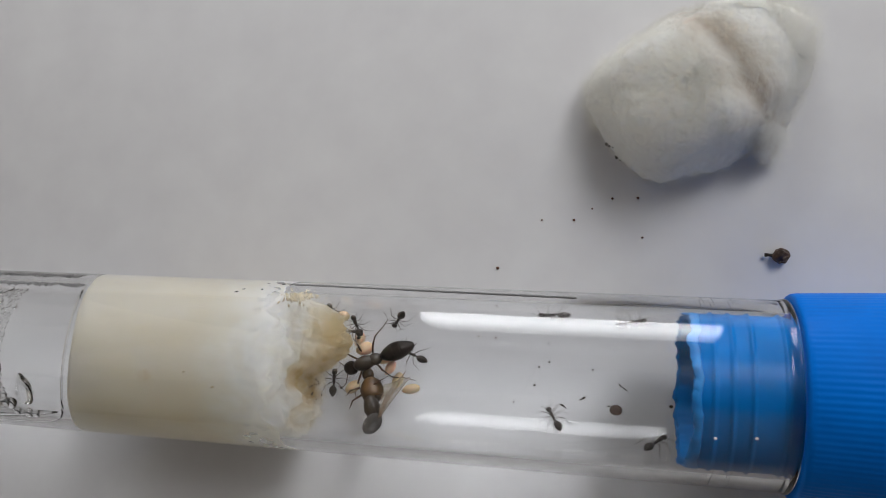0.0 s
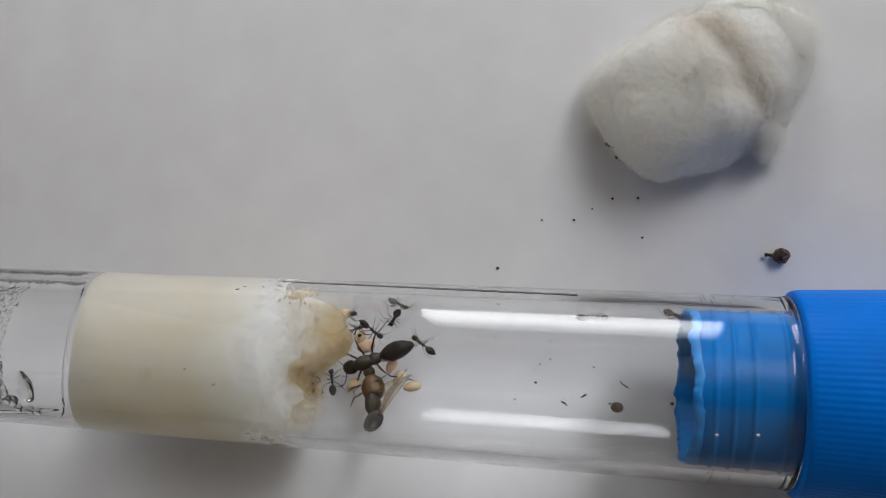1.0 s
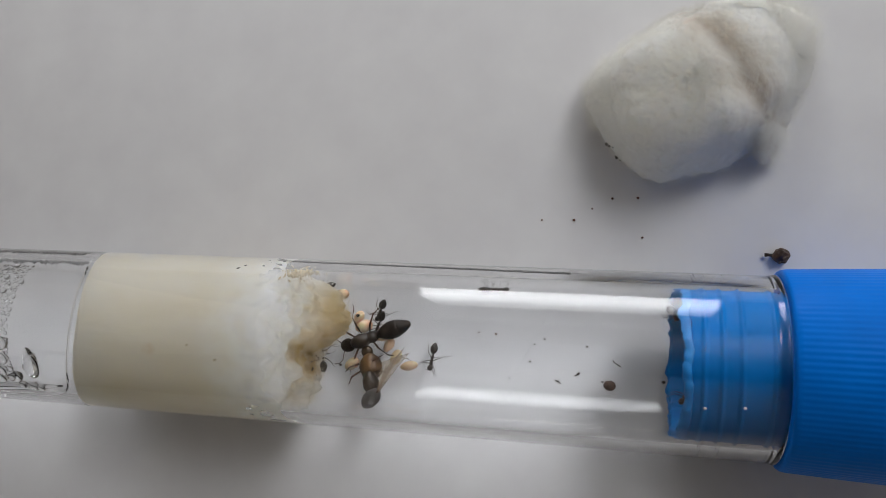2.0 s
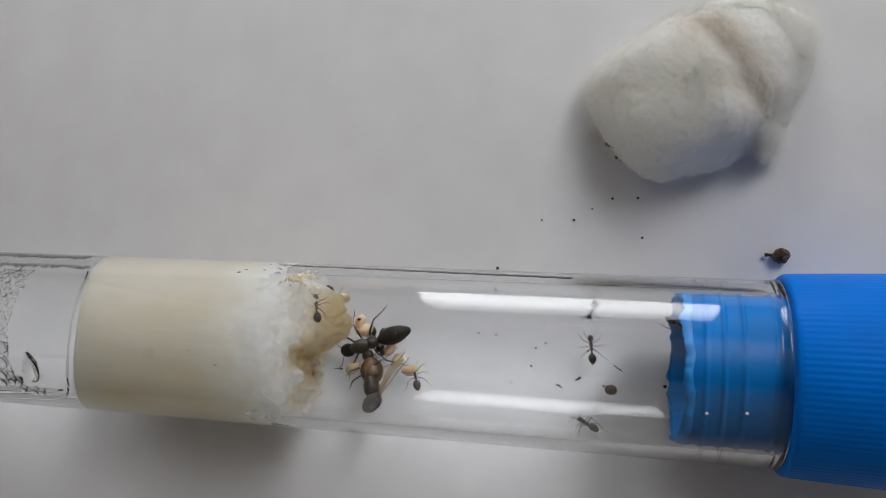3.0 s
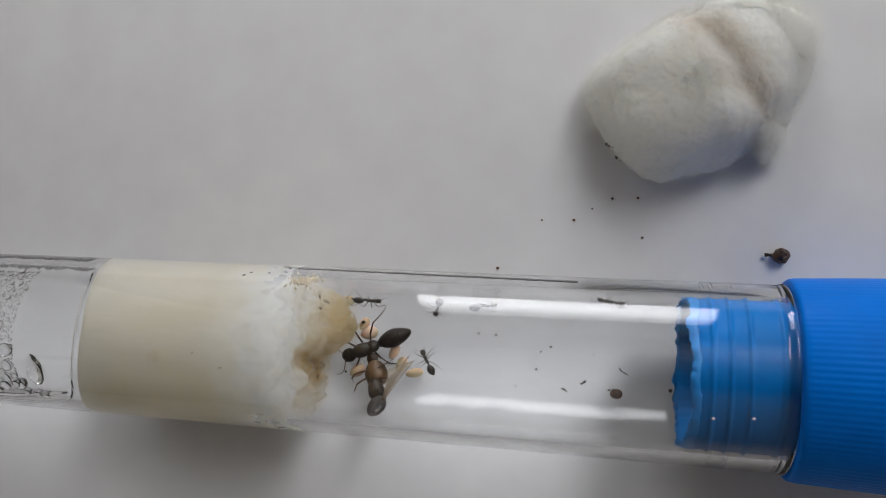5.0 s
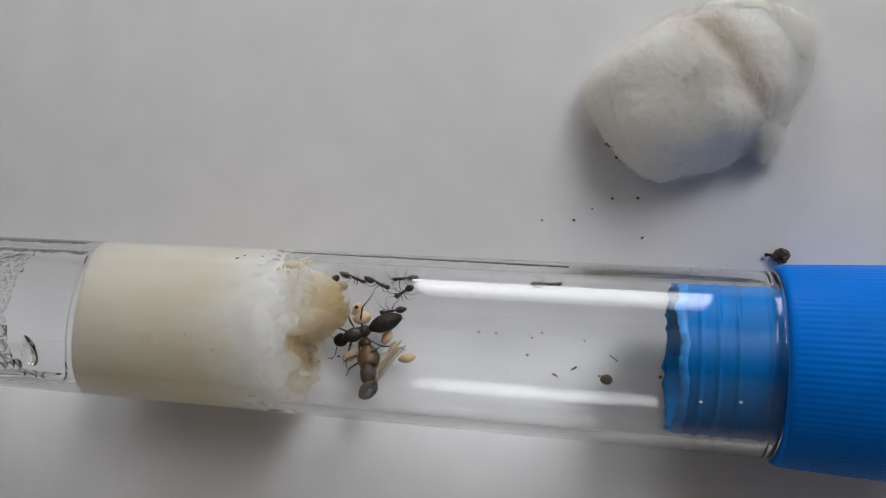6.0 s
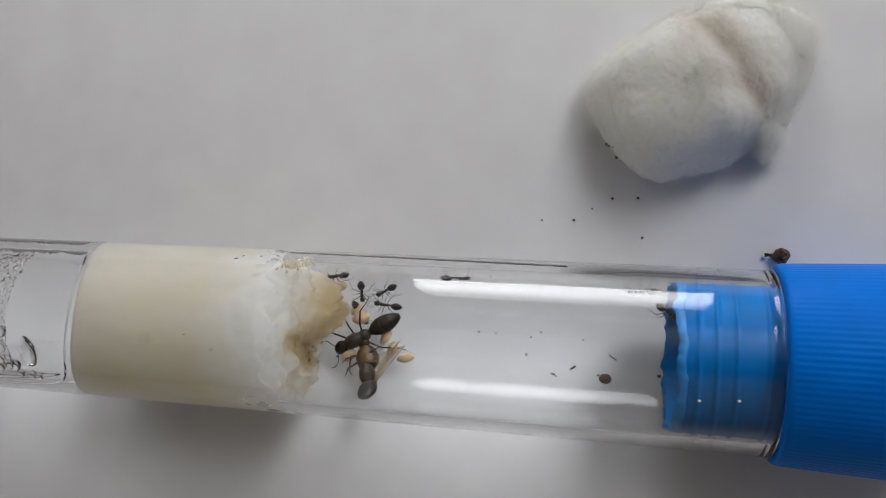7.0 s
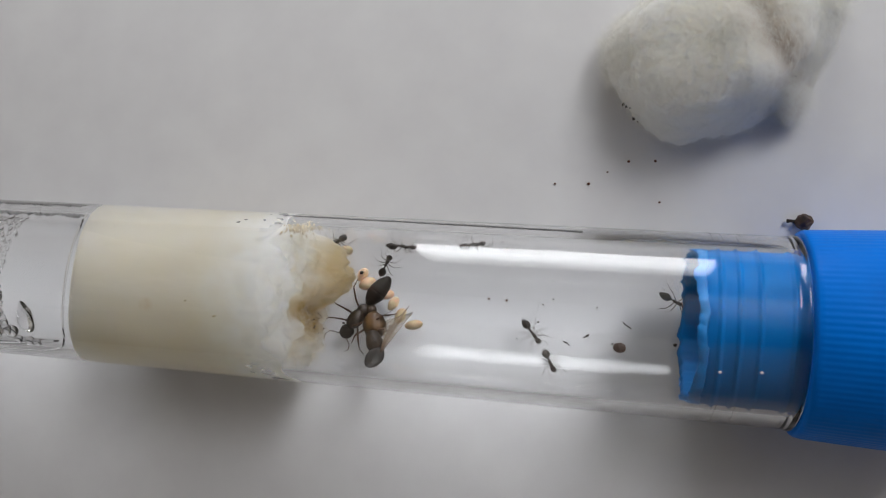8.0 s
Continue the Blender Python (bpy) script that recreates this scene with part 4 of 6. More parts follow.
def motions():
    # seconds, place of the tube's middle, lift, turn
    rolled = [
        (0, 2.77, -13.675, 1.1, -3.877), (0.1, 2.768, -13.683, 1.1, -3.845), (0.2, 2.766, -13.692, 1.1, -3.814), (0.3, 2.764, -13.7, 1.1, -3.783),
        (0.4, 2.79, -13.682, 1.1, -3.751), (0.5, 2.869, -13.611, 1.1, -3.72), (0.6, 2.925, -13.553, 1.1, -3.741), (0.7, 2.926, -13.548, 1.1, -3.761),
        (0.8, 2.927, -13.542, 1.1, -3.782), (0.9, 2.93, -13.511, 1.1, -3.803), (1, 2.882, -13.427, 1.1, -3.824), (1.1, 2.731, -13.36, 1.1, -3.882),
        (1.2, 2.587, -13.033, 0.73, -3.939), (1.3, 2.086, -12.278, 0.37, -3.997), (1.4, 2.06, -11.512, 0, -4.054), (1.5, 2.289, -11.175, 0, -4.112),
        (1.6, 2.289, -11.175, 0, -4.111), (1.7, 2.26, -11.229, 0, -4.11), (2.8, 2.323, -11.662, 0, -4.097), (2.9, 2.374, -11.716, 0, -4.096),
        (3, 2.374, -11.716, 0, -4.094), (3.5, 2.478, -11.818, 0, -4.118), (3.6, 2.584, -11.82, 0, -4.11), (3.7, 2.688, -11.876, 0, -4.102),
        (3.8, 2.843, -11.985, 0, -4.094), (3.9, 2.838, -12.094, 0, -4.086), (4, 2.886, -12.203, 0, -4.078), (4.1, 2.937, -12.257, 0, -4.074),
        (4.2, 2.934, -12.312, 0, -4.069), (4.3, 2.987, -12.313, 0, -4.065), (4.4, 2.987, -12.314, 0, -4.061), (4.5, 2.987, -12.315, 0, -4.057),
        (4.6, 2.99, -12.303, 0, -4.103), (4.7, 2.939, -12.291, 0, -4.149), (5.8, 2.538, -10.982, 0, -4.652), (5.9, 2.126, -10.646, 0, -4.698),
        (6, 2.025, -10.564, 0, -4.744), (6.1, 1.945, -10.516, 0, -4.717), (6.2, 1.916, -10.523, 0, -4.69), (6.5, 1.911, -10.544, 0, -4.61),
        (7, 1.911, -10.533, 0, -4.61), (7.5, 1.912, -10.506, 0, -4.61), (8, 1.912, -10.506, 0, -4.61)
    ]

    def tube_at(t):
        x, y, lift, turn = ease(t, rolled)
        return mm(x, y, 8.7 + lift, 0, 0, turn)
    for ob, local in [(TUBE, mm(0, 0, 0))] + CARRIED:
        walk(ob, [(t, tube_at(t) @ local) for t in TICKS])
    crawl(ANTS[0], tube_at, [
        (0, -12.88, 6.2, -3.14, -6, -63, 97), (0.1, -11.19, 6.82, -1.33, 67, -60, 20), (0.2, -9.47, 6.95, 0.25, 92, 8, 0), (0.3, -8.81, 6.83, -1.29, 61, 67, -27),
        (0.4, -8.36, 6.43, -2.63, 23, 66, -65), (0.5, -8.41, 6.37, -2.77, 32, 62, -54), (0.6, -8.38, 6.59, -2.2, 39, 66, -48), (0.7, -7.64, 6.76, -1.6, 70, 48, -15),
        (0.8, -7.52, 6.72, -1.76, 72, 35, -10), (0.9, -6.61, 6.83, -1.29, 78, 25, -5), (1, -5.68, 6.86, -1.1, 66, 67, -22), (1.1, -5.54, 6.86, -1.12, -16, 80, -106),
        (1.2, -5.37, 6.68, -1.9, -18, 73, -109), (1.3, -5.03, 6.54, -2.34, -46, 61, -140), (1.4, -4.88, 5.58, -4.14, -17, 52, -111), (1.5, -4.96, 5.26, -4.55, 19, 46, -65),
        (1.6, -3.93, 4.43, -5.36, 14, 37, -68), (1.7, -3.55, 1.08, -6.87, 0, 9, -88), (1.8, -3.29, 0.48, -6.93, 0, 4, -91), (1.9, -3.03, -0.13, -6.95, 1, -1, -94),
        (2, -2.77, -0.74, -6.91, 1, -6, -97), (2.1, -2.52, -1.34, -6.82, 2, -11, -100), (2.2, -2.26, -1.92, -6.68, 4, -16, -103), (2.3, -2.73, -1.71, -6.74, 7, -14, -123),
        (2.4, -3.21, -1.49, -6.79, 9, -10, -145), (2.5, -3.68, -1.27, -6.83, 10, -6, -169), (2.6, -4.16, -1.05, -6.87, 8, -1, 167), (2.7, -4.63, -0.83, -6.9, 6, 2, 145),
        (2.8, -5.1, -0.6, -6.92, 3, 4, 126), (2.9, -4.78, -1.73, -6.73, 7, 13, 118), (3, -4.4, -2.66, -6.42, 8, 21, 110), (3.1, -4.41, -3.84, -5.79, -10, 32, 71),
        (3.2, -4.79, -4.97, -4.86, -23, 41, 57), (3.3, -4.98, -5.72, -3.95, 27, 50, 124), (3.4, -4.73, -6.13, -3.28, 56, 31, 161), (3.5, -5.23, -5.87, -3.72, 55, -21, -166),
        (3.6, -5.04, -5.39, -4.39, 50, -11, -171), (3.7, -5.16, -4.87, -4.96, 43, 13, 166), (3.8, -5.15, -4.04, -5.65, 27, 24, 141), (3.9, -5.32, -3.82, -5.81, 25, 23, 140),
        (4, -5.6, -3.84, -5.79, 31, 14, 157), (4.1, -5.63, -3.91, -5.75, 31, 15, 157), (4.2, -5.77, -3.8, -5.82, 30, 14, 157), (4.3, -5.41, -4.07, -5.64, 27, 24, 141),
        (4.4, -4.97, -4.38, -5.39, 21, 34, 125), (4.5, -4.15, -4.2, -5.54, -11, 36, 72), (4.6, -3.06, -3.13, -6.2, -14, 23, 57), (4.7, -2.82, -2.12, -6.62, 3, 18, 98),
        (4.8, -3.18, -1.6, -6.76, 2, 13, 106), (4.9, -3.54, -1.06, -6.87, 2, 9, 113), (5, -3.9, -0.51, -6.93, 1, 5, 120), (5.1, -4.26, 0.04, -6.95, -1, 0, 127),
        (5.2, -4.62, 0.57, -6.93, -3, -3, 135), (5.3, -5.01, 1.02, -6.88, -8, -4, 144), (5.4, -5.4, 1.46, -6.79, -12, -3, 154), (5.5, -5.79, 1.91, -6.68, -16, -2, 164),
        (5.6, -6.18, 2.34, -6.54, -20, 0, 174), (5.7, -6.57, 2.76, -6.38, -24, 3, -177), (5.8, -6.95, 3.17, -6.19, -26, 6, -168), (5.9, -6.89, 3.42, -6.05, -29, 7, -168),
        (6, -6.92, 3.41, -6.06, -29, 7, -168), (6.1, -6.84, 3.37, -6.08, -28, 9, -164), (6.2, -6.74, 3.45, -6.04, -28, 9, -164), (6.3, -6.79, 3.63, -5.93, -31, 7, -168),
        (6.4, -6.89, 3.8, -5.82, -33, -1, 178), (6.5, -7.26, 3.68, -5.9, -32, -4, 174), (6.6, -7.29, 3.9, -5.75, -33, -11, 164), (6.7, -7.34, 4.01, -5.67, -35, -8, 169),
        (6.8, -7.46, 4.06, -5.64, -34, -11, 164), (6.9, -7.52, 4.06, -5.64, -34, -11, 164), (7, -7.28, 4.01, -5.68, -35, -4, 174), (7.1, -6.9, 4.2, -5.54, -35, -12, 164),
        (7.2, -6.79, 4.53, -5.27, -31, -28, 142), (7.3, -6.09, 4.4, -5.38, -21, -34, 125), (7.4, -5.32, 4.37, -5.4, 17, -36, 62), (7.5, -4.16, 4.6, -5.21, 31, -29, 40),
        (7.6, -3.29, 5.05, -4.78, 41, -25, 27), (7.7, -2.11, 5.37, -4.41, 47, -21, 18), (7.8, -0.14, 6.4, -2.71, 64, -26, 12), (7.9, 1.06, 6.63, -2.1, 68, -36, 13),
        (8, 1.21, 6.82, -1.31, 78, -28, 6)])
    crawl(ANTS[1], tube_at, [
        (0, -6.26, 5.7, -3.98, -36, 45, -136), (0.1, -6.33, 5.7, -3.98, -36, 45, -136), (0.2, -6.39, 5.7, -3.98, -36, 45, -136), (0.3, -6.45, 5.69, -3.98, -36, 45, -136),
        (0.4, -6.52, 5.69, -3.99, -36, 45, -136), (0.5, -6.58, 5.69, -3.99, -36, 45, -136), (0.6, -6.63, 5.67, -4.01, -36, 45, -135), (0.7, -6.67, 5.66, -4.04, -35, 45, -135),
        (0.8, -6.72, 5.64, -4.06, -34, 45, -134), (0.9, -6.76, 5.62, -4.09, -34, 45, -133), (1, -6.81, 5.6, -4.11, -33, 45, -132), (1.1, -6.83, 5.51, -4.23, -32, 44, -133),
        (1.2, -6.86, 5.42, -4.35, -32, 42, -133), (1.3, -6.25, 5.78, -3.86, -39, 44, -139), (1.4, -6.77, 5.56, -4.17, -34, 44, -134), (1.5, -7.39, 5.48, -4.28, -36, 41, -138),
        (1.6, -7.92, 5.03, -4.8, -28, 38, -131), (1.7, -7.93, 5.56, -4.17, -29, 47, -127), (1.8, -8.06, 5.15, -4.66, -24, 43, -123), (1.9, -8.2, 4.69, -5.13, -20, 38, -120),
        (2, -8.33, 4.18, -5.55, -16, 34, -118), (2.1, -8.47, 3.64, -5.92, -13, 29, -116), (2.2, -8.6, 3.08, -6.23, -10, 24, -114), (2.3, -8.54, 2.7, -6.41, -11, 20, -122),
        (2.4, -8.47, 2.3, -6.56, -11, 17, -129), (2.5, -8.41, 1.9, -6.69, -10, 13, -136), (2.6, -8.34, 1.48, -6.79, -9, 9, -143), (2.7, -8.28, 1.07, -6.87, -7, 5, -151),
        (2.8, -8.21, 0.65, -6.92, -5, 2, -158), (2.9, -8.24, 0.86, -6.9, -2, 6, -130), (3, -8.27, 1.06, -6.87, 4, 8, -90), (3.1, -8.3, 1.26, -6.83, 11, 5, -45),
        (3.2, -8.33, 1.46, -6.79, 13, -1, -6), (3.3, -8.36, 1.66, -6.75, 13, -5, 22), (3.4, -7.77, 2.19, -6.59, 18, -1, 3), (3.5, -5.96, 2.48, -4.01, 22, 7, -16),
        (3.6, -5.14, 2.02, -4.18, 14, 13, -42), (3.7, -5.13, 1.8, -4.26, 12, 11, -42), (3.8, -5.11, 1.74, -4.27, 13, 10, -36), (3.9, -5.45, 2.11, -4.15, 18, 6, -16),
        (4, -5.6, 2.55, -3.98, 23, -1, 3), (4.1, -5.7, 2.82, -3.85, 20, -17, 39), (4.2, -6.77, 3.76, -5.85, 24, -23, 41), (4.3, -5.8, 4.38, -5.4, 29, -28, 40),
        (4.4, -4.31, 4.95, -4.88, 41, -22, 23), (4.5, -2.47, 5.14, -4.68, 48, -3, 2), (4.6, -0.26, 5.07, -4.75, 47, 5, -5), (4.7, 1, 5.22, -4.58, 48, -12, 11),
        (4.8, 1.37, 5.47, -4.29, 51, -14, 11), (4.9, 1.73, 5.7, -3.97, 54, -15, 11), (5, 2.1, 5.92, -3.64, 57, -17, 10), (5.1, 2.46, 6.11, -3.31, 60, -18, 10),
        (5.2, 2.83, 6.29, -2.96, 63, -19, 10), (5.3, 3.19, 6.39, -2.73, 65, -23, 10), (5.4, 3.55, 6.49, -2.49, 67, -26, 10), (5.5, 3.92, 6.58, -2.24, 68, -29, 10),
        (5.6, 4.28, 6.66, -1.99, 70, -32, 10), (5.7, 4.64, 6.73, -1.74, 72, -35, 10), (5.8, 5, 6.79, -1.49, 74, -38, 10), (5.9, 6.48, 6.93, -0.57, 85, -6, 0),
        (6, 9.25, 6.82, -1.33, 79, -8, 2), (6.1, 12.64, 6.66, -1.98, 73, -7, 2), (6.2, 16.01, 6.71, -1.82, 75, -7, 2), (6.3, 17.97, 6.77, -1.56, 76, 19, -5),
        (6.4, 18.78, 6.7, -1.86, 68, 44, -15), (6.5, 19.15, 6.64, -2.07, 69, 34, -12), (6.6, 19.34, 6.68, -1.93, 70, 36, -12), (6.7, 19.13, 6.74, -1.7, 67, 51, -18),
        (6.8, 19.35, 6.6, -2.18, 24, 70, -65), (6.9, 18.79, 6.69, -1.88, -72, 28, -171), (7, 18.2, 6.63, -2.08, -72, 6, -178), (7.1, 16.29, 6.43, -2.64, -68, 5, -178),
        (7.2, 12.83, 6.54, -2.35, -70, 6, -178), (7.3, 11.49, 6.68, -1.92, -74, 6, -178), (7.4, 11.57, 6.81, -1.37, -77, -32, 173), (7.5, 11.88, 6.82, -1.34, 50, -72, 39),
        (7.6, 11.67, 6.77, -1.57, -74, -36, 171), (7.7, 10.57, 6.34, -2.86, -64, 21, -170), (7.8, 6.89, 4.28, -5.48, -38, 2, -177), (7.9, 5.08, 2.06, -6.64, -7, 16, -113),
        (8, 6.7, -1.64, -6.75, -9, -11, -50)])
    crawl(ANTS[2], tube_at, [
        (0, -10.84, 4.85, -4.98, -7, -44, 101), (0.1, -10.73, 5.03, -4.79, 16, -45, 69), (0.2, -10.26, 5.39, -4.38, 50, -8, 7), (0.3, -9.85, 5.37, -4.41, 48, 19, -17),
        (0.4, -10.35, 5.17, -4.64, 45, 18, -17), (0.5, -10.23, 5, -4.82, 40, 26, -28), (0.6, -10.27, 4.83, -5, 38, 24, -28), (0.7, -9.93, 4.78, -5.05, 32, 31, -40),
        (0.8, -9.65, 4.39, -5.39, 23, 32, -51), (0.9, -9.86, 4.29, -5.47, 23, 31, -51), (1, -9.46, 4.28, -5.48, 29, 26, -39), (1.1, -9.34, 4.1, -5.61, 32, 18, -27),
        (1.2, -9.15, 4.03, -5.66, 27, 24, -38), (1.3, -8.71, 3.62, -5.93, 15, 28, -61), (1.4, -8.8, 3.69, -5.89, 15, 29, -61), (1.5, -8.31, 3.77, -5.84, -9, 32, -107),
        (1.6, -8.16, 3.43, -6.05, -12, 27, -115), (1.7, -8.31, 3.48, -6.02, -12, 28, -116), (1.8, -8.41, 3.23, -6.16, -11, 25, -115), (1.9, -8.51, 2.97, -6.28, -10, 23, -114),
        (2, -8.62, 2.71, -6.4, -9, 21, -113), (2.1, -8.72, 2.44, -6.51, -8, 19, -112), (2.2, -8.82, 2.18, -6.6, -7, 17, -112), (2.3, -8.85, 2.02, -6.65, -6, 16, -109),
        (2.4, -8.87, 1.86, -6.7, -5, 15, -107), (2.5, -8.9, 1.7, -6.74, -4, 14, -105), (2.6, -8.92, 1.54, -6.78, -3, 12, -103), (2.7, -8.94, 1.38, -6.81, -2, 11, -101),
        (2.8, -8.97, 1.21, -6.84, -2, 10, -99), (2.9, -9.02, 1.3, -6.82, 2, 10, -86), (3, -9.07, 1.39, -6.8, 5, 10, -71), (3.1, -9.13, 1.48, -6.78, 9, 8, -54),
        (3.2, -9.18, 1.57, -6.76, 12, 5, -35), (3.3, -9.23, 1.66, -6.73, 14, 0, -15), (3.4, -9.28, 1.75, -6.71, 15, -5, 5), (3.5, -9.34, 1.84, -6.69, 14, -9, 24),
        (3.6, -9.39, 1.93, -6.67, 12, -13, 41), (3.7, -9.44, 2.02, -6.64, 9, -15, 56), (3.8, -9.49, 2.11, -6.62, 6, -17, 69), (3.9, -9.26, 3.12, -6.21, 11, -25, 66),
        (4, -9.03, 3.59, -5.95, 15, -27, 59), (4.1, -8.83, 3.66, -5.91, 18, -27, 54), (4.2, -8.72, 4.06, -5.64, 37, -6, 12), (4.3, -8.89, 4.79, -5.03, 27, 33, -44),
        (4.4, -8.82, 4.85, -4.97, -12, 43, -107), (4.5, -7.4, 5.3, -4.49, -19, 48, -117), (4.6, -5.8, 5.62, -4.09, 45, 31, -29), (4.7, -2.5, 5.65, -4.05, 54, -3, 2),
        (4.8, -2.55, 5.63, -4.08, 52, 19, -15), (4.9, -2.59, 5.61, -4.11, 32, 46, -50), (5, -2.63, 5.59, -4.13, -23, 50, -120), (5.1, -2.67, 5.57, -4.16, -48, 25, -160),
        (5.2, -2.71, 5.55, -4.18, -53, 3, -178), (5.3, -3.19, 5.55, -4.19, -53, 6, -175), (5.4, -3.66, 5.54, -4.19, -52, 10, -173), (5.5, -4.13, 5.54, -4.2, -52, 13, -170),
        (5.6, -4.61, 5.54, -4.2, -51, 16, -168), (5.7, -5.08, 5.53, -4.2, -50, 19, -165), (5.8, -5.55, 5.53, -4.21, -49, 22, -162), (5.9, -5.77, 5.64, -4.06, -51, 23, -163),
        (6, -5.4, 5.54, -4.19, -45, 32, -152), (6.1, -5.62, 5.02, -4.81, -33, 35, -138), (6.2, -5.49, 5.19, -4.62, -32, 38, -135), (6.3, -5.34, 5.32, -4.48, -36, 38, -140),
        (6.4, -6.05, 5.29, -4.51, -45, 23, -158), (6.5, -6.35, 5.5, -4.25, -48, 25, -159), (6.6, -6.63, 5.32, -4.47, -47, 20, -162), (6.7, -6.69, 5.32, -4.47, -42, 30, -151),
        (6.8, -6.59, 5.48, -4.27, -42, 34, -148), (6.9, -6.95, 5.46, -4.3, -44, 31, -152), (7, -7.17, 5.55, -4.18, -47, 29, -156), (7.1, -7.32, 5.65, -4.05, -48, 29, -156),
        (7.2, -6.87, 5.92, -3.65, -53, 29, -160), (7.3, -6.37, 5.98, -3.54, -58, 2, 179), (7.4, -6.13, 5.42, -4.34, -32, -45, 129), (7.5, -6.56, 5.4, -4.38, 19, -48, 65),
        (7.6, -6.95, 5.02, -4.8, 22, -42, 58), (7.7, -7.03, 4.75, -5.07, 20, -39, 60), (7.8, -7.41, 4.82, -5.01, 24, -38, 54), (7.9, -8.06, 4.55, -5.25, 24, -34, 51),
        (8, -8.2, 4.51, -5.29, 21, -35, 56)])
    crawl(ANTS[3], tube_at, [
        (0, -17, 1.25, -3.14, 46, -47, 67), (0.1, -17, 1.25, -3.11, 46, -46, 68), (0.2, -17, 1.25, -3.08, 45, -46, 68), (0.3, -17, 1.25, -3.05, 45, -46, 68),
        (0.4, -15.2, 1.25, -3.02, 44, -45, 69), (0.5, -11.68, 1.57, -2.24, 33, -32, 77), (0.6, -11.44, 3.59, -1.68, 26, 14, 95), (0.7, -12.39, 5.55, -4.18, 8, -53, 80),
        (0.8, -12.31, 6.12, -3.3, 26, -58, 60), (0.9, -12.27, 6.09, -3.35, 29, -57, 57), (1, -11.94, 5.55, -4.18, 50, -21, 17), (1.1, -11.51, 5.82, -3.8, 42, -41, 36),
        (1.2, -13.12, 5.69, -3.99, -33, -47, 132), (1.3, -12.7, 6.09, -3.34, -50, -41, 151), (1.4, -13.62, 5.87, -3.71, -54, -24, 164), (1.5, -13.57, 5.69, -3.1, -21, -22, 162),
        (1.6, -13.51, 5.51, -2.48, 14, -20, 163), (1.7, -13.45, 5.32, -1.87, 46, -18, 164), (1.8, -13.55, 5.44, -2.14, 29, -15, 178), (1.9, -13.65, 5.55, -2.41, 12, -8, -167),
        (2, -13.75, 5.66, -2.68, -3, 5, -154), (2.1, -13.84, 5.78, -2.95, -16, 20, -144), (2.2, -13.94, 5.89, -3.22, -28, 36, -138), (2.3, -14.04, 6.01, -3.5, -38, 50, -135),
        (2.4, -13.89, 6.03, -3.46, -31, 54, -127), (2.5, -13.74, 6.05, -3.43, -23, 58, -117), (2.6, -13.59, 6.07, -3.39, -13, 60, -106), (2.7, -13.43, 6.08, -3.36, -2, 61, -93),
        (2.8, -13.28, 6.1, -3.32, 9, 61, -80), (2.9, -13.11, 6.06, -3.41, 10, 60, -78), (3, -13.02, 6.11, -3.31, 9, 61, -79), (3.1, -12.93, 6.2, -3.13, -29, 59, -122),
        (3.2, -12.83, 6.29, -2.95, -52, 47, -150), (3.3, -12.77, 6.4, -2.69, -54, 48, -152), (3.4, -12.71, 6.51, -2.43, -57, 50, -154), (3.5, -12.59, 6.54, -2.34, -58, 51, -154),
        (3.6, -12.48, 6.58, -2.25, -59, 51, -155), (3.7, -12.7, 6.45, -2.56, -57, 47, -155), (3.8, -12.93, 6.33, -2.87, -56, 42, -156), (3.9, -12.79, 6.5, -2.4, -60, 46, -158),
        (4, -12.66, 6.68, -1.92, -65, 49, -161), (4.1, -12.63, 6.64, -2.05, -16, 72, -107), (4.2, -12.61, 6.6, -2.19, 55, 57, -30), (4.3, -12.76, 6.43, -2.59, 53, 51, -30),
        (4.4, -12.92, 6.27, -3, 52, 45, -29), (4.5, -12.8, 6.13, -3.25, 53, 38, -24), (4.6, -12.68, 5.99, -3.5, 54, 31, -20), (4.7, -12.56, 5.85, -3.76, 54, 23, -16),
        (4.8, -12.62, 5.87, -3.72, 56, 16, -11), (4.9, -12.67, 5.89, -3.68, 58, 7, -5), (5, -12.73, 5.92, -3.64, 58, -2, 0), (5.1, -12.78, 5.94, -3.6, 58, -11, 6),
        (5.2, -12.83, 5.96, -3.56, 57, -21, 12), (5.3, -12.89, 5.99, -3.52, 54, -31, 19), (5.4, -12.94, 6.01, -3.48, 50, -40, 27), (5.5, -13, 6.04, -3.44, 43, -48, 38),
        (5.6, -13.05, 6.06, -3.4, 33, -55, 51), (5.7, -13.1, 6.08, -3.36, 20, -59, 67), (5.8, -13.16, 6.11, -3.32, -48, -44, 148), (5.9, -12.93, 6.13, -3.28, -60, 17, -171),
        (6, -12.9, 6.12, -3.29, -51, 42, -151), (6.1, -12.63, 6.26, -3, -54, 43, -154), (6.2, -12.36, 6.4, -2.7, -58, 43, -157), (6.3, -12.4, 6.43, -2.65, -59, 43, -158),
        (6.4, -12.43, 6.45, -2.59, -60, 42, -159), (6.5, -12.47, 6.47, -2.53, -61, 41, -160), (6.6, -12.38, 6.54, -2.33, -64, 39, -163), (6.7, -12.3, 6.61, -2.12, -68, 37, -166),
        (6.8, -12.21, 6.68, -1.91, -71, 34, -169), (6.9, -12.02, 6.67, -1.96, -71, 28, -171), (7, -11.82, 6.65, -2.01, -72, 22, -173), (7.1, -11.74, 6.75, -1.58, -77, 7, -178),
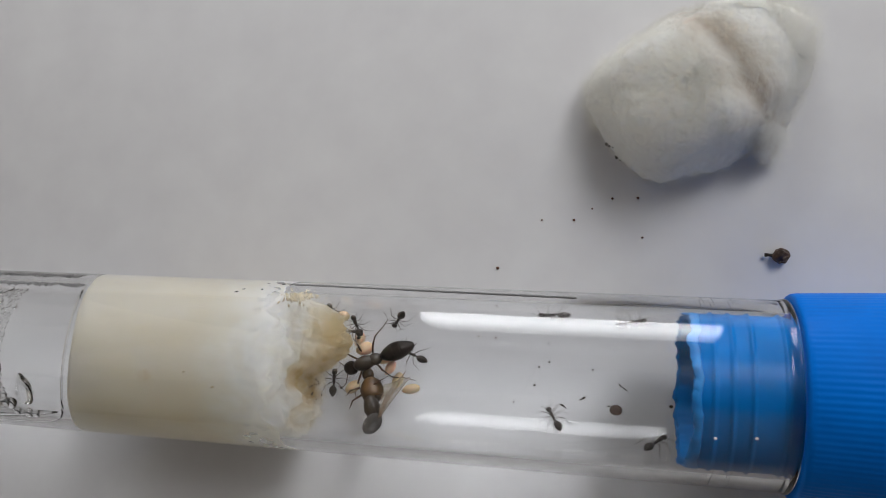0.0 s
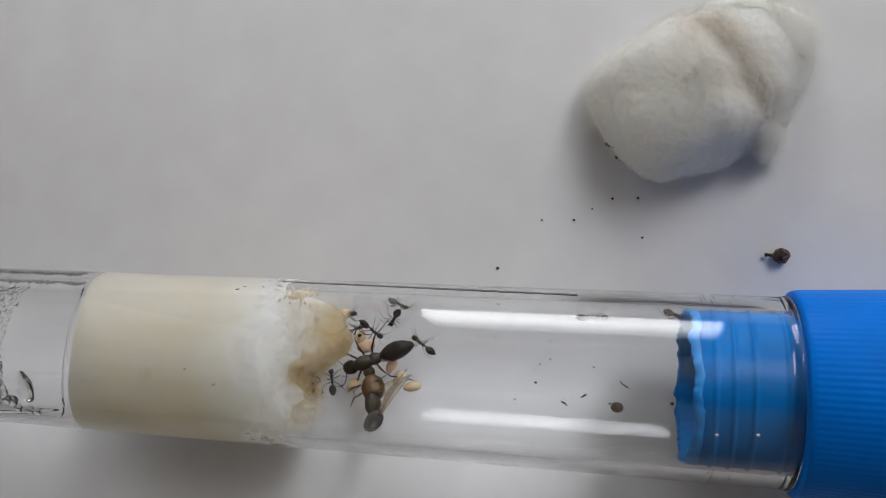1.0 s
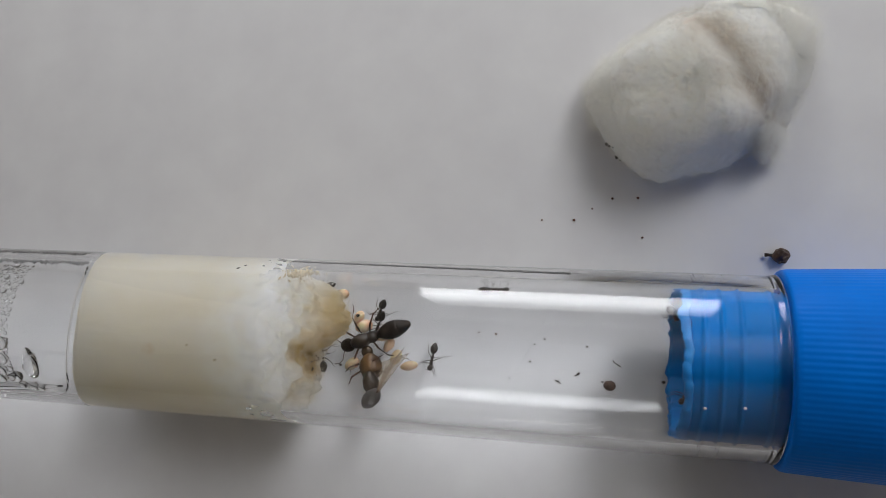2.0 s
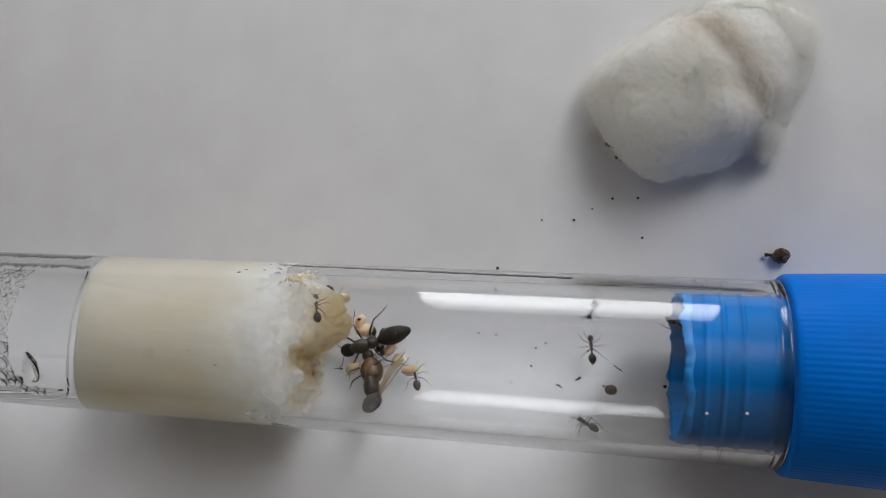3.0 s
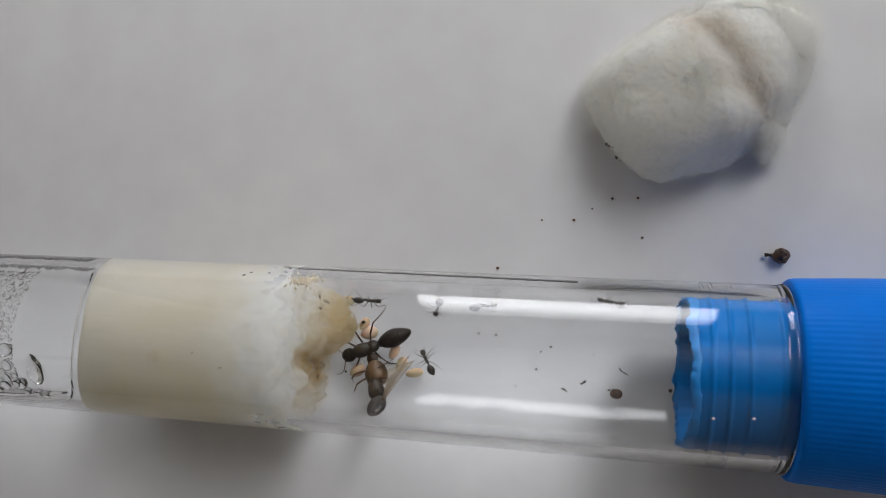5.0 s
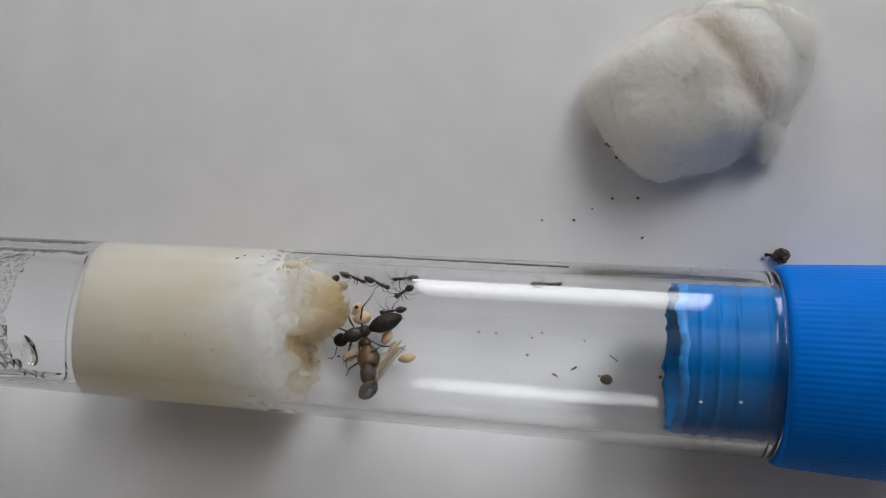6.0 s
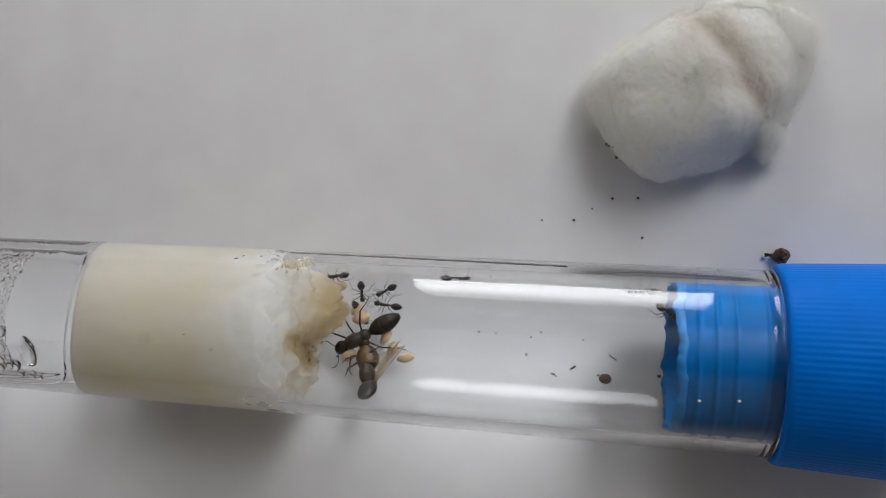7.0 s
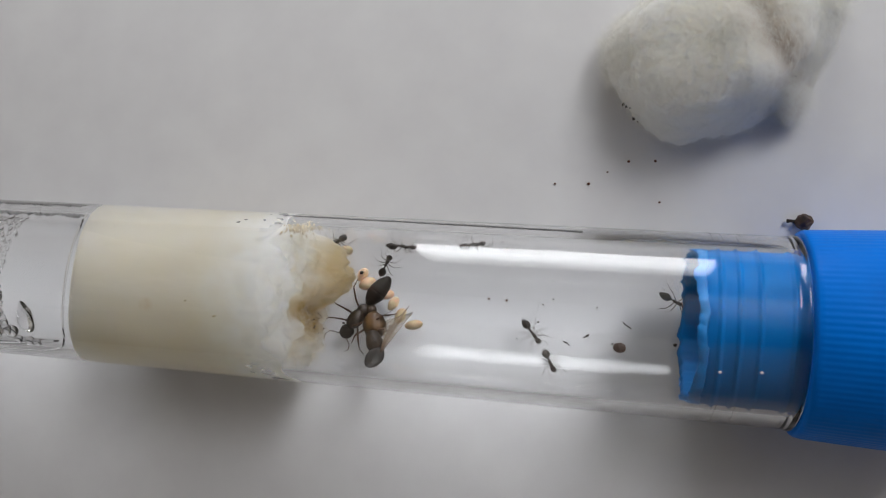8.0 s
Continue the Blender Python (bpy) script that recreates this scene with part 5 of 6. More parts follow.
        (7.2, -11.66, 6.85, -1.15, -80, -9, 178), (7.3, -11.9, 6.8, -1.42, -78, -8, 178), (7.4, -12.14, 6.74, -1.69, -76, -6, 179), (7.5, -12.25, 6.7, -1.86, -74, -5, 179),
        (7.6, -12.2, 6.62, -2.12, -72, -5, 179), (7.7, -12.51, 6.52, -2.41, -66, 31, -167), (7.8, -12.39, 6.67, -1.97, -68, 41, -165), (7.9, -12.22, 6.65, -2.03, -66, 44, -163),
        (8, -12.21, 6.65, -2.03, -65, 47, -161)])
    crawl(ANTS[4], tube_at, [
        (0, -11.74, 4.24, -5.51, 38, -2, 3), (0.1, -11.73, 4.22, -5.52, 37, -3, 4), (0.2, -11.72, 4.21, -5.53, 37, -5, 6), (0.3, -11.7, 4.19, -5.54, 37, -6, 8),
        (0.4, -11.69, 4.17, -5.56, 36, -7, 10), (0.5, -11.68, 4.16, -5.57, 36, -9, 12), (0.6, -11.66, 4.14, -5.58, 35, -10, 14), (0.7, -11.65, 4.13, -5.59, 35, -11, 16),
        (0.8, -11.64, 4.11, -5.6, 34, -12, 17), (0.9, -11.62, 4.09, -5.62, 34, -14, 19), (1, -11.21, 4.23, -5.51, 34, -17, 23), (1.1, -10.79, 4.37, -5.4, 37, -15, 19),
        (1.2, -10.08, 4.84, -4.99, 36, 26, -31), (1.3, -9.86, 4.99, -4.84, 30, 37, -46), (1.4, -10.2, 4.54, -5.26, 24, 34, -51), (1.5, -10.82, 3, -6.27, -2, 26, -94),
        (1.6, -11.09, 2.58, -6.46, -1, 22, -92), (1.7, -11.06, 2.45, -6.5, -4, 20, -103), (1.8, -11.85, 1.96, -5.6, -4, 20, -103), (1.9, -12.64, 1.47, -4.7, -4, 20, -103),
        (2, -13.42, 0.98, -3.8, -4, 20, -103), (2.1, -14.21, 0.49, -2.9, -4, 20, -103), (2.2, -15, 0, -2, -4, 20, -103), (2.3, -15, 0, -2, -4, 20, -103),
        (2.4, -15, 0, -2, -4, 20, -103), (2.5, -15, 0, -2, -4, 20, -103), (2.6, -15, 0, -2, -4, 20, -103), (2.7, -15, 0, -2, -4, 20, -103),
        (2.8, -15, 0, -2, -4, 20, -103), (2.9, -15, 0, -2, -4, 20, -103), (3, -15, 0, -2, -4, 20, -103), (3.1, -15, 0, -2, -4, 20, -103),
        (3.2, -15, 0, -2, -4, 20, -103), (3.3, -15, 0, -2, -4, 20, -103), (3.4, -15, 0, -2, -4, 20, -103), (3.5, -15, 0, -2, -4, 20, -103),
        (3.6, -15, 0, -2, -4, 20, -103), (3.7, -15, 0, -2, -4, 20, -103), (3.8, -15, 0, -2, -4, 20, -103), (3.9, -15, 0, -2, -4, 20, -103),
        (4, -15, 0, -2, -4, 20, -103), (4.1, -15, 0, -2, -4, 20, -103), (4.2, -15, 0, -2, -4, 20, -103), (4.3, -15, 0, -2, -4, 20, -103),
        (4.4, -15, 0, -2, -4, 20, -103), (4.5, -15, 0, -2, -4, 20, -103), (4.6, -15, 0, -2, -4, 20, -103), (4.7, -15, 0, -2, -4, 20, -103),
        (4.8, -15, 0, -2, -4, 20, -103), (4.9, -15, 0, -2, -4, 20, -103), (5, -15, 0, -2, -4, 20, -103), (5.1, -15, 0, -2, -4, 20, -103),
        (5.2, -15, 0, -2, -4, 20, -103), (5.3, -15, 0, -2, -4, 20, -103), (5.4, -15, 0, -2, -4, 20, -103), (5.5, -15, 0, -2, -4, 20, -103),
        (5.6, -15, 0, -2, -4, 20, -103), (5.7, -15, 0, -2, -4, 20, -103), (5.8, -15, 0, -2, -4, 20, -103), (5.9, -15, 0, -2, -4, 20, -103),
        (6, -15, 0, -2, -4, 20, -103), (6.1, -15, 0, -2, -4, 20, -103), (6.2, -15, 0, -2, -4, 20, -103), (6.3, -15, 0, -2, -4, 20, -103),
        (6.4, -15, 0, -2, -4, 20, -103), (6.5, -15, 0, -2, -4, 20, -103), (6.6, -15, 0, -2, -4, 20, -103), (6.7, -15, 0, -2, -4, 20, -103),
        (6.8, -15, 0, -2, -4, 20, -103), (6.9, -15, 0, -2, -4, 20, -103), (7, -15, 0, -2, -4, 20, -103), (7.1, -15, 0, -2, -4, 20, -103),
        (7.2, -15, 0, -2, -4, 20, -103), (7.3, -15, 0, -2, -4, 20, -103), (7.4, -15, 0, -2, -4, 20, -103), (7.5, -15, 0, -2, -4, 20, -103),
        (7.6, -15, 0, -2, -4, 20, -103), (7.7, -15, 0, -2, -4, 20, -103), (7.8, -15, 0, -2, -4, 20, -103), (7.9, -15, 0, -2, -4, 20, -103),
        (8, -15, 0, -2, -4, 20, -103)])
    crawl(ANTS[5], tube_at, [
        (0, -13.36, -1.62, -6.76, 1, 13, 95), (0.1, -12.94, -1.57, -6.77, -4, 12, 73), (0.2, -12.36, -1.04, -6.87, -6, 6, 44), (0.3, -12.15, -0.77, -6.91, -4, 5, 49),
        (0.4, -12.79, -1.12, -6.86, -6, 7, 49), (0.5, -12.17, -0.43, -6.94, -3, 2, 43), (0.6, -12.44, -0.09, -6.95, -1, 1, 42), (0.7, -12.33, -0.57, -6.93, -3, 4, 48),
        (0.8, -12.67, -1.27, -6.83, -6, 9, 55), (0.9, -13.53, -1.96, -6.67, 0, 16, 91), (1, -13.62, -1.88, -6.69, 4, 15, 106), (1.1, -13.42, -1.47, -6.79, 0, 12, 89),
        (1.2, -13.69, -1.29, -6.83, -2, 10, 78), (1.3, -13.84, -1.31, -6.83, 0, 11, 89), (1.4, -13.76, -2.11, -6.62, -3, 18, 81), (1.5, -13.93, -1.82, -6.71, -7, 14, 63),
        (1.6, -14.06, -2.39, -6.53, -5, 20, 76), (1.7, -14.04, -2.83, -6.35, -3, 24, 84), (1.8, -14.01, -2.36, -5.64, 10, 13, 90), (1.9, -13.97, -1.89, -4.94, 22, 0, 94),
        (2, -13.93, -1.42, -4.24, 34, -13, 96), (2.1, -13.89, -0.95, -3.53, 45, -26, 94), (2.2, -13.85, -0.48, -2.83, 59, -38, 90), (2.3, -13.78, -0.12, -2.37, 54, -36, 94),
        (2.4, -13.71, 0.25, -1.91, 49, -34, 97), (2.5, -13.64, 0.61, -1.45, 45, -31, 101), (2.6, -13.57, 0.98, -0.99, 41, -29, 104), (2.7, -13.5, 1.34, -0.53, 37, -26, 106),
        (2.8, -13.43, 1.71, -0.07, 33, -23, 109), (2.9, -13.24, 2.33, -0.18, 31, -5, 89), (3, -13.51, 3.52, 0.04, 34, 2, 102), (3.1, -13.44, 3.97, -0.21, 32, 7, 104),
        (3.2, -13.73, 4.48, -0.16, 39, 4, 113), (3.3, -13.62, 4.55, -0.41, 36, 10, 110), (3.4, -13.42, 4.23, -0.39, 32, 13, 101), (3.5, -13.41, 4.39, -0.55, 30, 18, 98),
        (3.6, -13.25, 4.17, -0.53, 20, 25, 74), (3.7, -13.02, 3.54, -0.45, 4, 26, 29), (3.8, -13.1, 4.33, -0.82, 22, 24, 85), (3.9, -12.81, 4.75, -1.55, 24, 21, 87),
        (4, -13.23, 5.38, -4.4, 37, -20, 38), (4.1, -12.23, 5.9, -3.68, 55, -24, 16), (4.2, -10.94, 5.94, -3.6, 58, 10, -6), (4.3, -10.76, 5.64, -4.06, 46, 33, -28),
        (4.4, -10.53, 5.6, -4.12, 45, 32, -28), (4.5, -10.43, 5.71, -3.96, 50, 28, -22), (4.6, -10.83, 5.62, -4.09, 53, -13, 10), (4.7, -10.79, 5.76, -3.89, 48, -33, 26),
        (4.8, -10.49, 5.82, -3.8, 54, -23, 16), (4.9, -10.19, 5.87, -3.71, 57, -11, 8), (5, -9.89, 5.92, -3.63, 59, 1, 0), (5.1, -9.59, 5.98, -3.54, 58, 14, -8),
        (5.2, -9.28, 6.03, -3.45, 57, 25, -16), (5.3, -9.06, 6.06, -3.39, 56, 29, -18), (5.4, -8.84, 6.1, -3.33, 55, 33, -21), (5.5, -8.62, 6.13, -3.27, 54, 37, -23),
        (5.6, -8.39, 6.16, -3.21, 52, 41, -26), (5.7, -8.17, 6.2, -3.15, 51, 44, -30), (5.8, -7.95, 6.23, -3.09, 48, 48, -33), (5.9, -7.96, 6.09, -3.34, 47, 45, -33),
        (6, -7.92, 6.23, -3.08, 57, 35, -21), (6.1, -7.81, 6.39, -2.74, 66, 13, -6), (6.2, -8.08, 6.47, -2.53, 69, 4, -2), (6.3, -7.94, 6.57, -2.27, 71, 4, -2),
        (6.4, -7.99, 6.4, -2.7, 67, 4, -2), (6.5, -7.62, 6.34, -2.85, 65, -19, 8), (6.6, -7.65, 6.47, -2.54, 2, -69, 87), (6.7, -9.97, 6.6, -2.19, -67, -26, 170),
        (6.8, -12.76, 5.62, -4.08, -48, 33, -152), (6.9, -12.02, 4.56, -5.24, 17, 38, -64), (7, -10.3, 2.97, -6.28, 13, 22, -59), (7.1, -7.85, 0.11, -6.95, 1, 0, -20),
        (7.2, -2.76, -1.84, -6.7, -15, -4, -15), (7.3, 1.77, -1.27, -6.83, -10, 1, 4), (7.4, 5.46, -0.3, -6.94, -2, 1, 16), (7.5, 9.99, 1, -6.88, 8, -3, 21),
        (7.6, 14.16, 2.31, -6.55, 16, -11, 33), (7.7, 16.92, 3.87, -5.77, 31, -14, 22), (7.8, 19.63, 3.94, -5.72, 35, 1, -2), (7.9, 20.05, 3.08, -6.23, 25, 8, -16),
        (8, 19.83, 2.69, -6.41, 20, 10, -26)])
    crawl(ANTS[6], tube_at, [
        (0, -5.08, 1.99, -6.66, -15, -7, 156), (0.1, -4.93, 1.89, -6.69, -14, -7, 156), (0.2, -4.78, 1.8, -6.71, -14, -6, 156), (0.3, -4.64, 1.83, -6.7, -15, -5, 162),
        (0.4, -4.51, 1.86, -6.7, -15, -3, 169), (0.5, -4.52, 1.83, -6.71, -15, -3, 169), (0.6, -4.53, 1.79, -6.72, -15, -3, 169), (0.7, -4.7, 1.83, -6.71, -15, -3, 169),
        (0.8, -4.24, 2.14, -6.61, -15, -10, 145), (0.9, -4.12, 2.46, -6.5, -16, -13, 143), (1, -4.17, 2.89, -6.32, -19, -15, 143), (1.1, -4.05, 3.51, -6, -27, -15, 153),
        (1.2, -4, 4.12, -5.6, -21, -30, 128), (1.3, -3.36, 5, -4.83, -1, -46, 91), (1.4, -2.75, 5.46, -4.3, 14, -50, 72), (1.5, -1.95, 5.69, -3.99, 20, -52, 65),
        (1.6, -0.7, 6.42, -2.67, 66, -20, 9), (1.7, 0.31, 6.69, -1.87, 74, -5, 2), (1.8, 1.55, 6.72, -1.78, 75, -6, 1), (1.9, 2.78, 6.74, -1.69, 76, -6, 1),
        (2, 4.02, 6.77, -1.59, 77, -6, 1), (2.1, 5.26, 6.79, -1.5, 77, -6, 1), (2.2, 6.49, 6.81, -1.4, 78, -7, 1), (2.3, 7.59, 6.79, -1.51, 77, -7, 1),
        (2.4, 8.7, 6.76, -1.61, 77, -6, 2), (2.5, 9.8, 6.74, -1.71, 76, -6, 2), (2.6, 10.91, 6.71, -1.81, 75, -6, 2), (2.7, 12.01, 6.68, -1.9, 74, -6, 2),
        (2.8, 13.11, 6.65, -2, 73, -1, 0), (2.9, 13.87, 6.07, -3.38, 36, 54, -48), (3, 13.13, 5.75, -3.9, -19, 52, -115), (3.1, 11.83, 5.05, -4.78, -48, 5, -177),
        (3.2, 9.09, 5.56, -4.17, -46, -30, 154), (3.3, 7.43, 6.75, -1.67, -71, -42, 167), (3.4, 5.49, 6.91, -0.71, -84, 5, -180), (3.5, 2.31, 6.91, -0.73, -84, 4, -180),
        (3.6, -1.54, 6.81, -1.41, -78, 6, -179), (3.7, -4.98, 6.9, -0.84, -83, 2, -180), (3.8, -8.29, 6.91, -0.75, -84, 13, -179), (3.9, -11.92, 6.67, -1.97, -70, 35, -168),
        (4, -13.13, 6.63, -2.1, -43, 31, -140), (4.1, -13.39, 5.38, -2.22, -16, -30, -111), (4.2, -13.04, 4.61, -1.15, -14, -34, -107), (4.3, -13.61, 2.14, 0.34, -39, -8, -102),
        (4.4, -14.1, -0.51, 1.86, -43, -15, -105), (4.5, -14.15, 0, 2.01, -13, -43, -161), (4.6, -13.91, 1.48, 1.18, 27, -40, 143), (4.7, -14.12, 2.47, 1.65, 44, -12, 107),
        (4.8, -14.12, 3.15, 0.88, 43, 0, 106), (4.9, -14.13, 3.82, 0.12, 41, 13, 104), (5, -14.13, 4.5, -0.65, 39, 26, 102), (5.1, -14.14, 5.17, -1.41, 36, 39, 99),
        (5.2, -14.14, 5.85, -2.18, 31, 51, 94), (5.3, -13.67, 6.03, -1.87, 33, 38, 81), (5.4, -13.19, 6.21, -1.55, 38, 23, 67), (5.5, -12.71, 6.4, -1.23, 47, 8, 52),
        (5.6, -12.24, 6.58, -0.92, 60, -3, 35), (5.7, -11.76, 6.76, -0.6, 74, -9, 17), (5.8, -11.29, 6.94, -0.29, 88, -11, 0), (5.9, -10.38, 6.93, -0.52, 85, -22, 2),
        (6, -10.23, 6.59, -2.22, 65, 41, -18), (6.1, -9.63, 6.31, -2.9, -35, 57, -134), (6.2, -9.55, 5.64, -4.07, -56, 1, 177), (6.3, -9.98, 5.42, -4.36, -32, 43, -132),
        (6.4, -10.01, 5.05, -4.78, -6, 46, -98), (6.5, -9.75, 5.12, -4.69, -2, 47, -93), (6.6, -9.82, 5.2, -4.61, -5, 48, -96), (6.7, -9.89, 5.28, -4.52, -8, 49, -100),
        (6.8, -9.87, 5.28, -4.53, -8, 49, -100), (6.9, -9.85, 5.27, -4.53, -8, 49, -100), (7, -9.83, 5.27, -4.53, -7, 49, -100), (7.1, -9.59, 5.25, -4.55, 0, 49, -90),
        (7.2, -9.36, 5.23, -4.58, 7, 48, -80), (7.3, -9.45, 5.11, -4.7, 8, 47, -79), (7.4, -9.54, 4.99, -4.83, 8, 45, -79), (7.5, -9.64, 5.09, -4.73, 3, 47, -86),
        (7.6, -9.25, 5.39, -4.38, 18, 49, -67), (7.7, -9.18, 5.71, -3.96, 35, 46, -46), (7.8, -8.77, 6.16, -3.21, 59, 26, -15), (7.9, -7.74, 6.29, -2.95, 65, -5, 2),
        (8, -6.01, 6.43, -2.63, 68, 3, -1)])
    crawl(ANTS[7], tube_at, [
        (0, 9.21, 6.75, -1.65, -76, 7, -178), (0.1, 7.38, 6.8, -1.42, -78, -8, 178), (0.2, 7.13, 6.94, -0.32, -86, -50, 177), (0.3, 7.86, 6.95, -0.16, 75, -85, 15),
        (0.4, 9.03, 6.66, -1.98, 73, -17, 5), (0.5, 12.09, 6.27, -2.99, 64, -4, 2), (0.6, 15.23, 6.48, -2.52, 67, -24, 10), (0.7, 17.67, 6.76, -1.63, 75, -21, 5),
        (0.8, 19.36, 6.91, -0.73, 82, -38, 5), (0.9, 19.69, 6.8, -1.44, 77, 23, -5), (1, 19.84, 6.9, -0.83, 79, 52, -9), (1.1, 20.38, 5.14, -1.29, 68, 48, -16),
        (1.2, 21.72, 4.59, -2.66, 52, 35, -24), (1.3, 22.3, 4.19, -3.25, 42, 33, -32), (1.4, 22.88, 3.68, -3.82, 33, 30, -40), (1.5, 23.46, 3.08, -4.31, 25, 27, -47),
        (1.6, 24.04, 2.43, -4.71, 17, 22, -53), (1.7, 24.62, 1.77, -5, 10, 17, -58), (1.8, 24.18, 0.82, -5.24, 11, 7, -72), (1.9, 23.75, -0.38, -5.29, 15, -4, -88),
        (2, 23.32, -1.73, -5.01, 23, -13, -107), (2.1, 22.88, -2.96, -4.4, 33, -19, -127), (2.2, 22.45, -3.88, -3.61, 45, -22, -148), (2.3, 22.01, -4.48, -2.84, 55, -21, -166),
        (2.4, 20.84, -4.59, -2.66, 58, -14, -171), (2.5, 19.67, -6.13, -3.27, 61, -7, -175), (2.6, 18.49, -6.23, -3.08, 63, 1, -179), (2.7, 17.32, -6.32, -2.9, 65, 8, 177),
        (2.8, 16.15, -6.39, -2.74, 66, 15, 173), (2.9, 13.92, -6.6, -2.19, 70, 25, 171), (3, 13.08, -6.28, -2.97, 53, 45, 152), (3.1, 13.42, -5.13, -4.69, 3, 48, 94),
        (3.2, 14.94, -3.89, -5.76, -15, 31, 63), (3.3, 16.76, -2.45, -6.5, -14, 16, 48), (3.4, 19.37, -1.46, -6.8, -11, 5, 24), (3.5, 19.81, -1.24, -6.84, -9, 4, 24),
        (3.6, 20.68, -1.57, -5.06, -17, 1, 4), (3.7, 22.72, -1.42, -5.11, -16, 1, 4), (3.8, 22.97, -1.28, -5.14, -14, 1, 8), (3.9, 23.23, -1.13, -5.18, -13, 1, 13),
        (4, 23.48, -0.98, -5.21, -11, 1, 17), (4.1, 23.73, -0.83, -5.23, -9, 1, 22), (4.2, 23.99, -0.68, -5.26, -8, 1, 27), (4.3, 24.24, -0.52, -5.27, -6, 1, 31),
        (4.4, 24.49, -0.37, -5.29, -5, 0, 36), (4.5, 24.75, -0.21, -5.3, -3, -1, 41), (4.6, 25, -0.06, -5.3, -2, -1, 45), (4.7, 25.25, 0.09, -5.3, -1, -2, 50),
        (4.8, 25.51, 0.25, -5.29, 1, -3, 54), (4.9, 25.76, 0.4, -5.29, 2, -4, 59), (5, 26.01, 0.55, -5.27, 3, -5, 63), (5.1, 26.02, 0.67, -5.26, 3, -7, 64),
        (5.2, 26.04, 0.79, -5.24, 3, -8, 65), (5.3, 26.05, 0.92, -5.22, 3, -10, 66), (5.4, 26.06, 1.05, -5.2, 3, -11, 67), (5.5, 26.07, 1.18, -5.17, 3, -13, 68),
        (5.6, 26.08, 1.3, -5.14, 3, -14, 69), (5.7, 26.09, 1.43, -5.1, 3, -16, 70), (5.8, 26.1, 1.57, -5.06, 3, -17, 71), (5.9, 26.11, 1.7, -5.02, 3, -19, 72),
        (6, 26.12, 1.83, -4.97, 3, -20, 73), (6.1, 26.13, 1.96, -4.93, 3, -22, 74), (6.2, 26.14, 2.09, -4.87, 3, -23, 76), (6.3, 26.15, 2.22, -4.81, 2, -25, 77),
        (6.4, 26.16, 2.34, -4.75, 2, -26, 78), (6.5, 26.17, 2.47, -4.69, 2, -28, 79), (6.6, 26.18, 2.6, -4.62, 1, -29, 80), (6.7, 26.19, 2.72, -4.55, 1, -31, 82),
        (6.8, 26.2, 2.84, -4.48, 1, -32, 83), (6.9, 26.22, 2.96, -4.4, 0, -34, 84), (7, 26.23, 3.07, -4.32, 0, -35, 86), (7.1, 26.24, 3.18, -4.24, -1, -37, 87),
        (7.2, 26.25, 3.29, -4.15, -2, -38, 88), (7.3, 26.26, 3.4, -4.07, -2, -40, 90), (7.4, 26.27, 3.5, -3.98, -3, -41, 91), (7.5, 26.28, 3.6, -3.89, -4, -43, 93),
        (7.6, 26.29, 3.69, -3.8, -5, -44, 95), (7.7, 26.3, 3.79, -3.71, -6, -45, 96), (7.8, 26.31, 3.87, -3.62, -7, -47, 98), (7.9, 26.32, 3.96, -3.52, -8, -48, 100),
        (8, 26.33, 4.04, -3.43, -9, -49, 102)])
